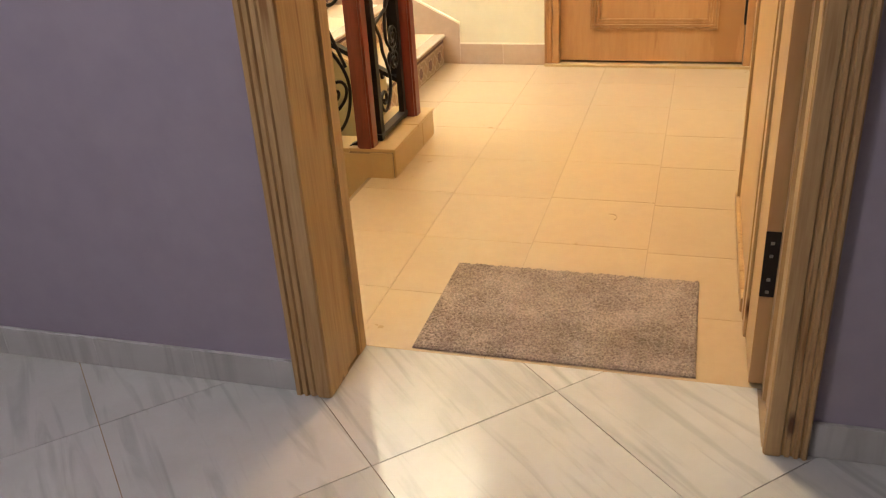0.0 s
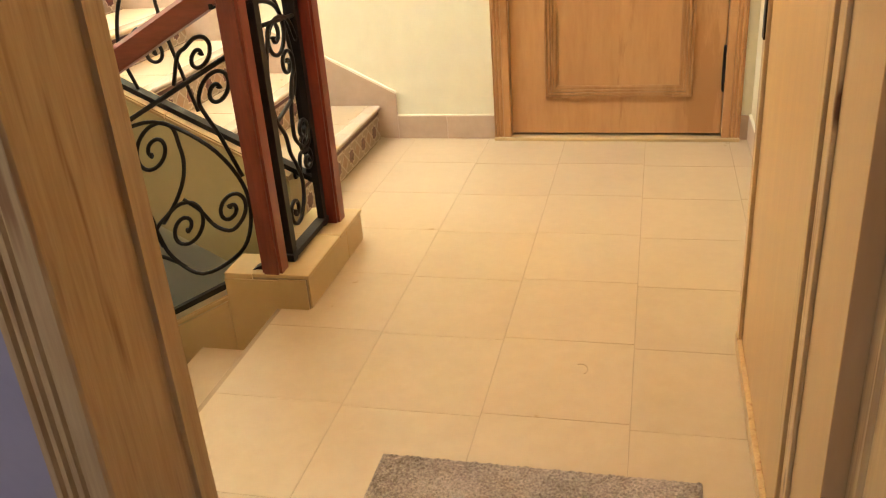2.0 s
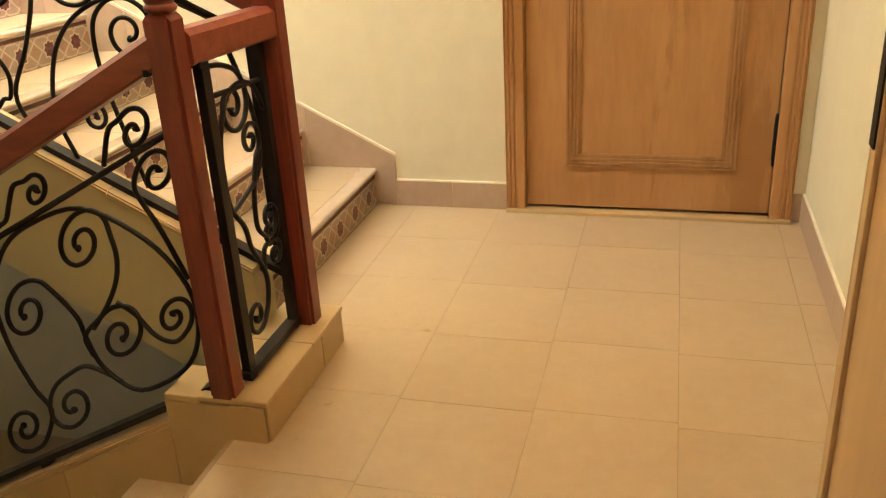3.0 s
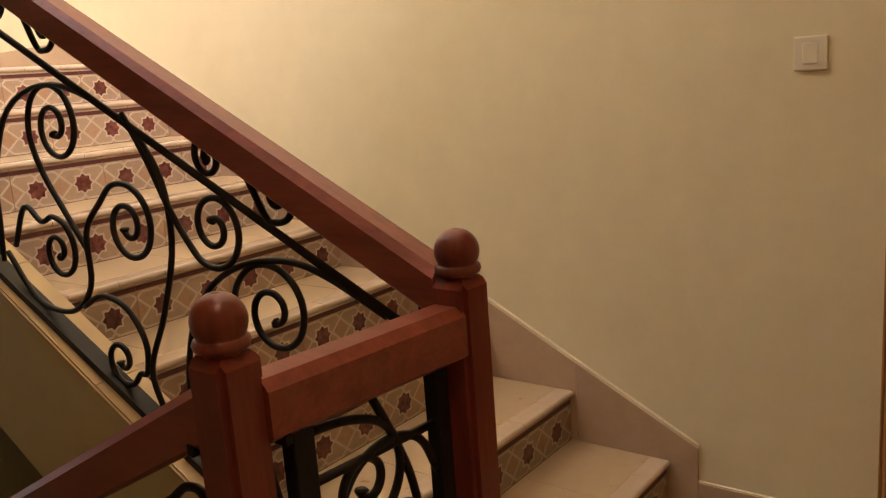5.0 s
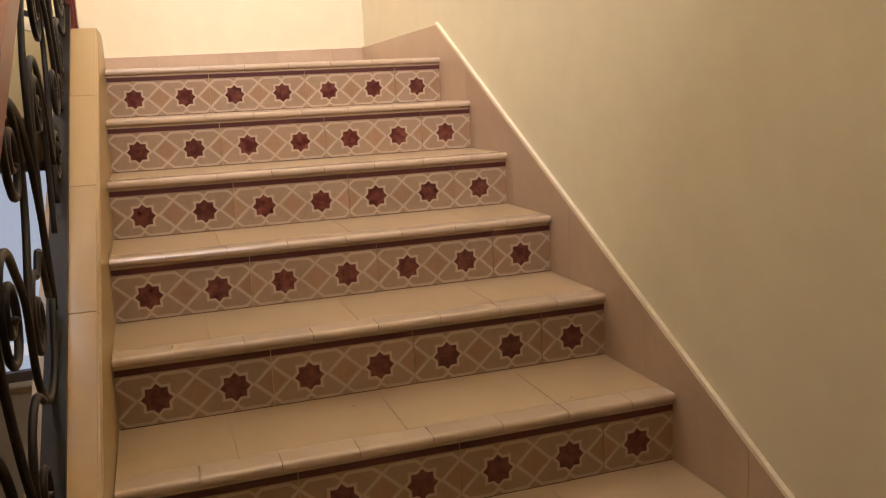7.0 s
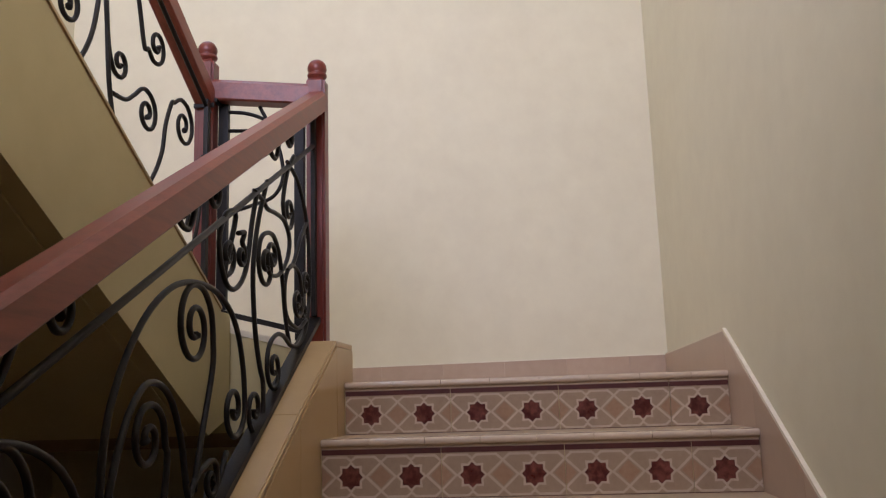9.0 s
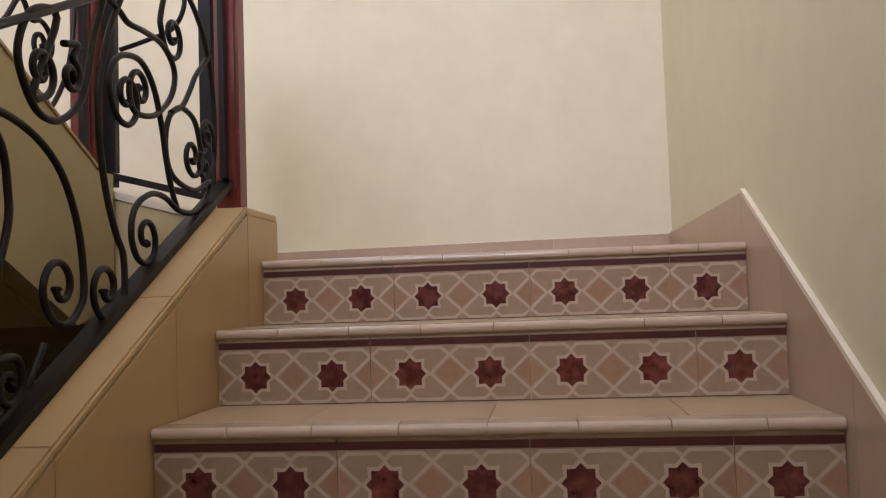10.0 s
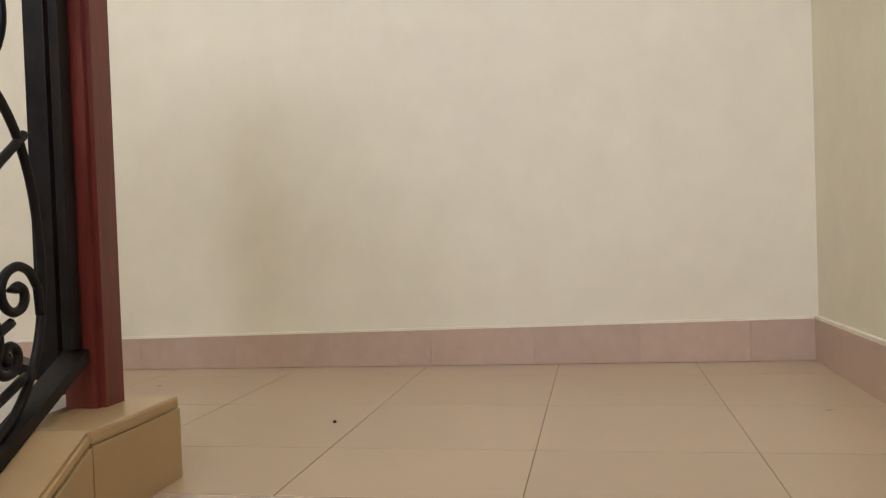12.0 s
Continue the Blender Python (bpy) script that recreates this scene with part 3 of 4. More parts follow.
flight_panel("iron_panel_up", RISING, 0.212, -1, lambda x: 0.350 - SL * x, SL, -1.332, 2.835, "black wrought iron scroll panel along the flight up", 9.0, rods=(0.700, 0.640), splay=-0.017, bar_top=0.765)
flight_panel("iron_panel_down", FALLING, 0.19, -1, lambda x: cap_down(x) + 0.002, SL, -1.697, 2.4, "black wrought iron scroll panel along the flight down", 0.78, shift=0.024)
flight_panel("iron_panel_next", NEXT, -2.60, 1, lambda x: cap_next(x) - 0.005, SL, -1.720, 2.7, "black wrought iron scroll panel along the next flight", 0.72, rods=(0.80, 0.80))


def link_panel(x, ya, yb, z0, label, fall=0.0, design=()):
    """The narrow panel between two newel posts; fall: how much its bottom bar drops on the way."""
    thing = tagged(new("iron_panel_short"), label, "balustrade panel")
    w = yb - ya
    for y, lift in ((ya, fall), (yb, 0.0)):
        part("side_bar", box(bmesh.new(), x - 0.012, x + 0.012, y - 0.018, y + 0.018, z0 + lift + 0.03, z0 + 0.84 + 0.3 * lift, 0.002), IRON, thing)
        part("foot", box(bmesh.new(), x - 0.012, x + 0.012, y - 0.015, y + 0.015, z0 + lift - 0.010, z0 + lift + 0.014), IRON, thing)
    k = fall / w
    part("bottom_bar", prism(bmesh.new(), [(ya - 0.03, z0 + fall + 0.03 * k + 0.012), (yb + 0.03, z0 - 0.03 * k + 0.012), (yb + 0.03, z0 - 0.03 * k + 0.031), (ya - 0.03, z0 + fall + 0.03 * k + 0.031)],
                             "x", x - 0.018, x + 0.018), IRON, thing)
    part("top_rod", tube(bmesh.new(), [Vector((x, ya, z0 + 0.755)), Vector((x, yb, z0 + 0.738))], 0.007, (1, 0, 0)), IRON, thing)

    def c(u, v):
        return (ya + u * w, z0 + v)

    for head, via, tail in design:
        f = lambda h: h and (*c(h[0], h[1]), *h[2:])
        line, hb, tb = scroll(f(head), [c(*p) for p in via], f(tail))
        part("scroll", tube(bmesh.new(), [Vector((x, y, z)) for y, z in smooth_line(line)], 0.007, (1, 0, 0), 7, (hb, tb)), IRON, thing)
    return thing


# across the panel, height above its foot
SHORT = [
    (None, [(0.06, 0.825), (0.30, 0.815), (0.52, 0.790)], (0.40, 0.708, 0.080, 35, 1.6, -1)),
    (None, [(0.47, 0.838), (0.62, 0.755), (0.74, 0.665), (0.78, 0.57), (0.66, 0.503), (0.40, 0.475), (0.10, 0.452)]),
    (None, [(0.95, 0.66), (0.82, 0.728), (0.58, 0.755), (0.32, 0.735), (0.14, 0.66), (0.08, 0.57), (0.12, 0.47), (0.30, 0.40), (0.36, 0.335), (0.47, 0.285), (0.57, 0.22), (0.54, 0.16)], (0.28, 0.145, 0.056, -25, 1.5, -1)),
    ((0.62, 0.605, 0.056, -70, 1.6, 1), [(0.60, 0.50), (0.54, 0.44), (0.53, 0.375)], (0.78, 0.372, 0.056, 215, 1.5, 1)),
    ((0.80, 0.265, 0.042, 100, 1.4, -1), [(0.60, 0.30), (0.55, 0.24)]),
    (None, [(0.95, 0.34), (0.88, 0.315), (0.72, 0.30)], (0.74, 0.335, 0.026, 230, 1.2, -1))]
SHORT = [(*d, None) if len(d) == 2 else d for d in SHORT]
link_panel(0.200, -1.640, -1.350, 0.122, "narrow black wrought iron panel between two newel posts", design=SHORT)
link_panel(-2.650, -1.695, -1.415, CUT + 0.027, "narrow black wrought iron panel at the half landing", 0.075, SHORT[:2])


def lathe(bm, profile, cx, cy, seg=20):
    rings = [[bm.verts.new((cx + r * math.cos(2 * math.pi * k / seg), cy + r * math.sin(2 * math.pi * k / seg), z)) for k in range(seg)] for r, z in profile]
    for a, b in zip(rings, rings[1:]):
        for k in range(seg):
            bm.faces.new((a[k], a[(k + 1) % seg], b[(k + 1) % seg], b[k])).smooth = True
    bm.faces.new(rings[0][::-1])
    bm.faces.new(rings[-1])
    return bm


def newel_post(x, y, z):
    """A square chamfered post with a turned ball finial; built at its foot."""
    thing = tagged(new("newel_post"), "dark red varnished wooden newel post with a ball finial", "newel post", "newel posts of the stair")
    h, top = 0.034, 0.955
    bm = bmesh.new()
    v = [[bm.verts.new((sx * a, sy * a, zz)) for sx, sy in ((-1, -1), (1, -1), (1, 1), (-1, 1))] for a, zz in ((h, 0), (h, top - 0.008), (h - 0.012, top + 0.006))]
    for lo, hi in zip(v, v[1:]):
        for k in range(4):
            bm.faces.new((lo[k], lo[(k + 1) % 4], hi[(k + 1) % 4], hi[k]))
    bm.faces.new(v[0][::-1])
    bm.faces.new(v[-1])
    bmesh.ops.bevel(bm, geom=[e for e in bm.edges if abs(e.verts[0].co.z - e.verts[1].co.z) > 0.5], offset=0.009, segments=2, affect='EDGES')
    part("shaft", bm, REDWOOD, thing)
    prof = [(0.024, top), (0.024, top + 0.006), (0.034, top + 0.012), (0.036, top + 0.018), (0.034, top + 0.024), (0.031, top + 0.025)]
    c = top + 0.045
    prof += [(0.035 * math.cos(a), c + 0.035 * math.sin(a)) for a in (radians(d) for d in range(-32, 90, 11))] + [(0.004, c + 0.035)]
    part("ball", lathe(bmesh.new(), prof, 0, 0), REDWOOD, thing)
    thing.location = (x, y, z)
    return thing


P1, P2, P3, P4 = (0.170, -1.714, 0.121), (0.222, -1.304, 0.121), (-2.665, -1.355, CUT - 0.001), (-2.620, -1.750, CUT + 0.080)
post = newel_post(*P2)
for p in (P1, P3, P4):
    copy_thing(post, pose(*p))


def handrail(a, b, label, hw=0.034, hh=0.040):
    """A chamfered rail between two points, its section upright."""
    a, b = Vector(a), Vector(b)
    side = Vector((0, 0, 1)).cross(b - a).normalized()
    c = 0.014
    sec = [(-hw, -hh + 0.006), (-hw + 0.006, -hh), (hw - 0.006, -hh), (hw, -hh + 0.006), (hw, hh - c), (hw - c, hh), (-hw + c, hh), (-hw, hh - c)]
    bm = bmesh.new()
    ra, rb = [[bm.verts.new(p + side * s + Vector((0, 0, t))) for s, t in sec] for p in (a, b)]
    for k in range(len(sec)):
        bm.faces.new((ra[k], ra[(k + 1) % 8], rb[(k + 1) % 8], rb[k]))
    bm.faces.new(ra[::-1])
    bm.faces.new(rb)
    bmesh.ops.recalc_face_normals(bm, faces=bm.faces)
    return tagged(link("handrail", bm, REDRAIL), label, "handrail")


def cuff(rail, at, label="black iron rail bracket"):
    part("bracket", box(bmesh.new(), at[0] - 0.006, at[0] + 0.006, at[1] - 0.037, at[1] + 0.037, at[2] - 0.050, at[2] - 0.034, 0.002), IRON, rail, label)


def rail_up(x):
    return 1.157 - SL * x


r = handrail((P2[0] - 0.028, -1.301, rail_up(P2[0] - 0.028)), (P3[0] + 0.028, -1.352, rail_up(P3[0] + 0.028) - 0.01), "dark red varnished handrail rising along the flight")
cuff(r, (P2[0] - 0.045, -1.302, rail_up(P2[0] - 0.045)))
r = handrail((P1[0] - 0.028, -1.712, 1.004), (-2.2, -1.712, 1.004 - SL * 2.35), "dark red varnished handrail falling along the flight down")
cuff(r, (P1[0] - 0.045, -1.712, 1.000))
r = handrail((P4[0] + 0.028, -1.742, cap_next(P4[0]) + 0.885), (0.12, -1.742, cap_next(0.12) + 0.885), "dark red varnished handrail of the next flight")
cuff(r, (P4[0] + 0.045, -1.742, cap_next(P4[0] + 0.017) + 0.885))
def side_cuff(rail, at):
    part("bracket", box(bmesh.new(), at[0] - 0.036, at[0] + 0.036, at[1] - 0.006, at[1] + 0.006, at[2] - 0.050, at[2] - 0.036, 0.002), IRON, rail, "black iron rail bracket")


r = handrail((0.182, P1[1] + 0.026, 1.003), (0.219, P2[1] - 0.026, 1.003), "short dark red handrail between two newel posts")
side_cuff(r, (0.182, P1[1] + 0.045, 1.003))
r = handrail((P4[0], P4[1] + 0.026, 2.585), (P3[0], P3[1] - 0.026, 2.56), "short dark red handrail at the half landing")
side_cuff(r, (P4[0], P4[1] + 0.045, 2.583))
# ---- doors and frames ----
def extruded(bm, outline, z0, z1):
    return prism(bm, outline, "z", z0, z1)


def casing(x, flip, y, out, z1, thing, name="casing", width=0.095):
    """An upright casing board with flutes: x is its inner edge, flip its way outward, out the way off the wall."""
    prof = [(0, 0), (0, 0.020), (0.004, 0.026), (0.034, 0.026), (0.037, 0.020), (0.042, 0.020), (0.045, 0.026), (0.052, 0.026), (0.055, 0.021), (0.060, 0.021),
            (0.063, 0.028), (0.070, 0.028), (0.073, 0.022), (0.077, 0.022), (0.080, 0.029), (width - 0.004, 0.029), (width, 0.024), (width, 0)]
    return part(name, extruded(bmesh.new(), [(x + flip * u, y + out * v) for u, v in prof], 0.001, z1), thing[1], thing[0])


def head_casing(x0, x1, z, y, out, thing):
    return part("head_casing", box(bmesh.new(), x0, x1, min(y, y + out * 0.027), max(y, y + out * 0.027), z, z + 0.095, 0.003), thing[1], thing[0])


near_frame = structure(new("door_frame_near"), "knotty unpainted pine door frame with fluted casings", "door frame")
nf = (near_frame, PINE)
casing(JL, -1, YD, -1, JTOP, nf)
casing(JR + 0.002, 1, YD, -1, JTOP, nf, width=0.090)
head_casing(JL - 0.095, JR + 0.092, JTOP, YD, -1, nf)
for x, f in ((JL, -1), (JR + 0.012, 1)):
    out = [(x + f * 0.019, YD), (x, YD), (x, YD + 0.09), (x + f * 0.006, YD + 0.094), (x + f * 0.006, YN - 0.05), (x - f * 0.002, YN - 0.046), (x - f * 0.002, YN), (x + f * 0.019, YN)]
    part("jamb", extruded(bmesh.new(), out, 0.001, JTOP), PINE, near_frame)
part("head_jamb", box(bmesh.new(), JL, JR, YD, YN, JTOP, JTOP + 0.019), PINE, near_frame)
casing(JL - 0.012, -1, YN, 1, JTOP, nf)

leaf = structure(new("door_near"), "open pine door leaf standing against the landing wall", "door")
LX, LY0, LY1 = 1.580, YN + 0.004, -1.84
part("leaf", box(bmesh.new(), LX + 0.010, LX + 0.048, LY0, LY1, 0.012, 2.06, 0.002), VENEER, leaf)
part("edge_lip", box(bmesh.new(), LX, LX + 0.0105, LY1 - 0.035, LY1 + 0.012, 0.055, 2.06, 0.003), PINE, leaf)
part("bottom_lip", box(bmesh.new(), LX - 0.004, LX + 0.0105, -2.58, LY1 + 0.012, 0.010, 0.054, 0.004), PINE, leaf)
for y in (-2.625, -2.71):
    part("stile_bead", box(bmesh.new(), LX + 0.002, LX + 0.0105, y, y + 0.045, 0.012, 2.06, 0.003), PINE, leaf)
part("lock_plate", box(bmesh.new(), LX - 0.004, LX + 0.001, LY1 - 0.030, LY1 + 0.006, 0.86, 1.06, 0.001), IRON, leaf, "dark metal lock plate")
hinge = part("hinge", box(bmesh.new(), LX + 0.010, LX + 0.046, LY0 - 0.003, LY0, 0.255, 0.420, 0.001), IRON, leaf, "black metal hinge plate")
for z in (0.268, 0.300, 0.360, 0.392):
    part("screw", box(bmesh.new(), LX + 0.022, LX + 0.030, LY0 - 0.0045, LY0 - 0.003, z - 0.004, z + 0.004, 0.001), STEEL, hinge)

far_frame = structure(new("door_frame_far"), "fluted light brown wooden door frame on a pale sill", "door frame")
ff = (far_frame, DOORW)
casing(DL, -1, 0, -1, DTOP, ff, width=0.081)
casing(DR, 1, 0, -1, DTOP, ff, width=0.081)
head_casing(DL - 0.081, DR + 0.081, DTOP, 0, -1, ff)
for x, f in ((DL, -1), (DR, 1)):
    part("jamb", box(bmesh.new(), min(x, x + f * 0.024), max(x, x + f * 0.024), 0, 0.12, 0.001, DTOP), DOORW, far_frame)
part("sill", box(bmesh.new(), DL - 0.081, DR + 0.081, -0.045, 0.06, 0.0, 0.014, 0.004), CURBT, far_frame, "pale stone door sill")

far_door = structure(new("door_far"), "closed light brown wooden door with a moulded panel", "door")
part("leaf", box(bmesh.new(), DL + 0.003, DR - 0.003, 0.004, 0.044, 0.026, DTOP - 0.003, 0.002), DOORW, far_door)


def panel_moulding(x0, x1, z0, z1):
    bm = bmesh.new()
    for d, h, w in ((0.0, 0.0075, 0.058), (0.001, 0.012, 0.011), (0.016, 0.0155, 0.011), (0.030, 0.0125, 0.010), (0.044, 0.010, 0.010)):
        for a, b, c, e in ((x0 + d, x1 - d, z0 + d, z0 + d + w), (x0 + d, x1 - d, z1 - d - w, z1 - d), (x0 + d, x0 + d + w, z0 + d + w, z1 - d - w), (x1 - d - w, x1 - d, z0 + d + w, z1 - d - w)):
            box(bm, a, b, 0.004 - h, 0.0035, c, e, 0.0025)
    part("panel_moulding", bm, DOORW, far_door)


panel_moulding(0.836, 1.503, 0.200, 1.96)
bm = lathe(bmesh.new(), [(0.004, 0.225), (0.007, 0.235), (0.008, 0.26), (0.008, 0.40), (0.007, 0.425), (0.004, 0.435)], 1.638, -0.004, 10)
part("hinge", bm, IRON, far_door, "black barrel hinge")
part("handle_plate", box(bmesh.new(), 0.692, 0.744, -0.003, 0.004, 1.008, 1.20, 0.002), STEEL, far_door, "dark metal handle plate")
part("handle", box(bmesh.new(), 0.711, 0.83, -0.045, -0.030, 1.075, 1.092, 0.005), STEEL, far_door)
part("handle_stem", box(bmesh.new(), 0.711, 0.725, -0.032, -0.002, 1.076, 1.091, 0.002), STEEL, far_door)


# ---- skirting ----
def skirting(name, pieces, label, material):
    s = structure(new(name), label, "skirting")
    for b in pieces:
        part("skirting_tile", box(bmesh.new(), *b, 0.0010), material, s)
    return s


def run(a, b, step, first=0.0):
    xs = [a]
    x = a + (first or step)
    while x < b - 0.03:
        xs.append(x)
        x += step
    return list(zip([v + 0.0003 for v in xs], [v - 0.0003 for v in xs[1:] + [b]]))


SK = 0.115
skirting("skirting_landing", [(a, b, -0.012, -0.001, 0.001, SK) for a, b in ((0.10, 0.35), (0.3516, DL - 0.082))], "beige tile skirting of the landing", SKIRT)
skirting("skirting_right", [(XR - 0.012, XR - 0.001, a, b, 0.001, SK) for a, b in run(YN + 0.02, -0.013, 0.37, 0.2)] + [(DR + 0.082, XR - 0.001, -0.0125, -0.001, 0.001, SK)],
         "beige tile skirting beside the landing", SKIRT)
skirt_half = structure(new("skirting_half_landing"), "brownish beige tile skirting of the half landing", "skirting")


def half_top(y):
    return HZ + 0.113 + 0.011 * y


for a, b in run(YN, -0.013, 0.29, 0.13):
    bm = prism(bmesh.new(), [(a, HZ + 0.001), (b, HZ + 0.001), (b, half_top(b)), (a, half_top(a))], "x", XE + 0.001, XE + 0.012)
    part("skirting_tile", bm, SKIRT, skirt_half)
skew(skirt_half)
skirting("skirting_room", [(a, b, YD - 0.012, YD - 0.001, 0.001, 0.088) for a, b in run(-2.19, JL - 0.0965, 0.30)] + [(a, b, YD - 0.012, YD - 0.001, 0.001, 0.088) for a, b in run(JR + 0.0935, 3.99, 0.30)],
         "pale grey marble skirting", MARBLE)
PEAK = 1.655
stair_skirt = structure(new("skirting_stair"), "beige stone skirting that climbs beside the steps", "skirting")


def sk_line(x):
    return 0.280 - SL * x


xs = [0.10, -0.30, -0.70, -1.10, -1.50, -1.90, -2.30, (0.280 - PEAK) / SL]
for a, b in zip(xs, xs[1:]):
    bm = bmesh.new()
    prism(bm, [(a - 0.0008, max(sk_line(a) - 0.42, 0.001 if a > -0.2 else 0)), (b + 0.0008, sk_line(b) - 0.42), (b + 0.0008, sk_line(b)), (a - 0.0008, sk_line(a))], "y", -0.013, -0.001)
    part("skirting_slab", bm, SKIRT, stair_skirt)
xp = xs[-1]
prism_bm = prism(bmesh.new(), [(xp - 0.0008, HZ - 0.05), (XE + 0.0005, HZ + 0.001), (XE + 0.0005, half_top(0)), (xp - 0.0008, PEAK)], "y", -0.013, -0.001)
part("skirting_slab", prism_bm, SKIRT, stair_skirt)
# plaster fillet on top of the sloping skirting
fil = prism(bmesh.new(), [(0.10, sk_line(0.10)), (xp, PEAK), (xp, PEAK + 0.011), (0.10, sk_line(0.10) + 0.011)], "y", -0.012, -0.0005)
prism(fil, [(xp, PEAK), (XE - 0.010, half_top(0)), (XE - 0.010, half_top(0) + 0.007), (xp, PEAK + 0.011)], "y", -0.010, -0.0005)
part("fillet", fil, MORTAR, stair_skirt, "cream plaster fillet")
fil = box(bmesh.new(), 0.10, DL - 0.082, -0.010, -0.0005, SK, SK + 0.006)
box(fil, XR - 0.010, XR - 0.0005, YN + 0.02, -0.012, SK, SK + 0.006)
part("fillet_level", fil, MORTAR, stair_skirt, "cream plaster fillet")
end_fillet = part("fillet_end", prism(bmesh.new(), [(YN + 0.01, half_top(YN)), (-0.012, half_top(0)), (-0.012, half_top(0) + 0.006), (YN + 0.01, half_top(YN) + 0.006)], "x", XE + 0.0005, XE + 0.010), MORTAR, stair_skirt, "cream plaster fillet")
skew(end_fillet)

# ---- window of the lower half landing ----
win = structure(new("window_lower"), "dark framed stair window with clear glass", "window")
bm = bmesh.new()
for b in ((WY0, WY1, WZ0, WZ0 + 0.05), (WY0, WY1, WZ1 - 0.05, WZ1), (WY0, WY0 + 0.05, WZ0 + 0.05, WZ1 - 0.05), (WY1 - 0.05, WY1, WZ0 + 0.05, WZ1 - 0.05)):
    box(bm, XE - 0.12, XE - 0.07, b[0], b[1], b[2], b[3], 0.003)
part("frame", bm, ALU, win)
GLASS = bpy.data.materials.new("window_glass")
GLASS.use_nodes = True
_g = GLASS.node_tree.nodes["Principled BSDF"]
_g.inputs["Transmission Weight"].default_value, _g.inputs["Roughness"].default_value, _g.inputs["IOR"].default_value = 1.0, 0.02, 1.45
pane = part("pane", box(bmesh.new(), XE - 0.098, XE - 0.094, WY0 + 0.05, WY1 - 0.05, WZ0 + 0.05, WZ1 - 0.05), GLASS, win, "clear glass pane")
pane.visible_shadow = False
sill = part("sill", box(bmesh.new(), XE - 0.07, XE + 0.02, WY0 - 0.03, WY1 + 0.03, WZ0 - 0.03, WZ0 - 0.002, 0.004), CURBT, win, "beige tiled sill")
skew(win)
win2 = structure(new("window_upper"), "dark framed stair window of the floor above", "window")
bm = bmesh.new()
for b in ((UY0, UY1, UZ0, UZ0 + 0.05), (UY0, UY1, UZ1 - 0.05, UZ1), (UY0, UY0 + 0.05, UZ0 + 0.05, UZ1 - 0.05), (UY1 - 0.05, UY1, UZ0 + 0.05, UZ1 - 0.05)):
    box(bm, XR + 0.07, XR + 0.12, b[0], b[1], b[2], b[3], 0.003)
part("frame", bm, ALU, win2)
SKYGLOW = bpy.data.materials.new("pale_sky")
SKYGLOW.use_nodes = True
_e = SKYGLOW.node_tree.nodes["Principled BSDF"]
_e.inputs["Base Color"].default_value = (0, 0, 0, 1)
_e.inputs["Emission Color"].default_value, _e.inputs["Emission Strength"].default_value = (0.58, 0.78, 1.0, 1), 2.0
structure(boxed("backdrop", -7.1, -7.0, -8, 6, -5.5, 6, SKYGLOW), "pale blue sky outside the stair window", "backdrop")
structure(boxed("ground", -400, 400, -400, 400, -6.0, -5.8, MORTAR), "pale dusty ground outside", "ground")

# ---- loose and small things ----
bm = bmesh.new()
NXM, NYM = 150, 100
MX0, MX1, MY0, MY1 = 0.729, 1.468, -2.908, -2.418
grid = [[bm.verts.new((MX0 + (MX1 - MX0) * i / NXM, MY0 + (MY1 - MY0) * j / NYM,
                       0.0095 + 0.003 * random.uniform(-1, 1) + 0.0015 * noise.noise(Vector((i * 0.13, j * 0.13, 4))) if 0 < i < NXM and 0 < j < NYM else 0.005)) for j in range(NYM + 1)] for i in range(NXM + 1)]
for i in range(NXM):
    for j in range(NYM):
        bm.faces.new((grid[i][j], grid[i + 1][j], grid[i + 1][j + 1], grid[i][j + 1]))
rim = [grid[i][0] for i in range(NXM + 1)] + [grid[NXM][j] for j in range(1, NYM + 1)] + [grid[i][NYM] for i in range(NXM - 1, -1, -1)] + [grid[0][j] for j in range(NYM - 1, 0, -1)]
low = [bm.verts.new((v.co.x, v.co.y, 0.0)) for v in rim]
for k in range(len(rim)):
    bm.faces.new((low[k], low[(k + 1) % len(rim)], rim[(k + 1) % len(rim)], rim[k]))
tagged(link("doormat", bm, CARPET), "worn grey brown carpet doormat on the threshold", "doormat")

thread = tagged(link("thread", tube(bmesh.new(), [Vector((1.165 + 0.02 * math.cos(a), -1.99 + 0.026 * math.sin(a), 0.0008)) for a in (radians(d) for d in range(-50, 130, 15))], 0.0008, (0, 0, 1), 5), GROUT),
                "short brown thread lying on the tiles", "thread")
pebble = tagged(link("crumb", lathe(bmesh.new(), [(0.001, HZ), (0.004, HZ + 0.001), (0.0045, HZ + 0.003), (0.002, HZ + 0.005)], -3.12, -1.115, 8), IRON), "dark crumb on the half landing tiles", "crumb")
switch = tagged(new("light_switch"), "ivory plastic light switch on the yellow wall", "light switch")
part("plate", box(bmesh.new(), 0.362, 0.444, -0.010, 0.0, 1.320, 1.404, 0.004), PLASTIC, switch)
part("rocker", box(bmesh.new(), 0.384, 0.422, -0.014, -0.0095, 1.336, 1.388, 0.003), PLASTIC, switch)


# ---- steps: treads, nosings and patterned riser tiles ----
def star_points(cx, cz, r, ri=0.66, n=8):
    return [(cx + (r if k % 2 == 0 else r * ri) * math.cos(math.pi * k / n + math.pi / 2), cz + (r if k % 2 == 0 else r * ri) * math.sin(math.pi * k / n + math.pi / 2)) for k in range(2 * n)]


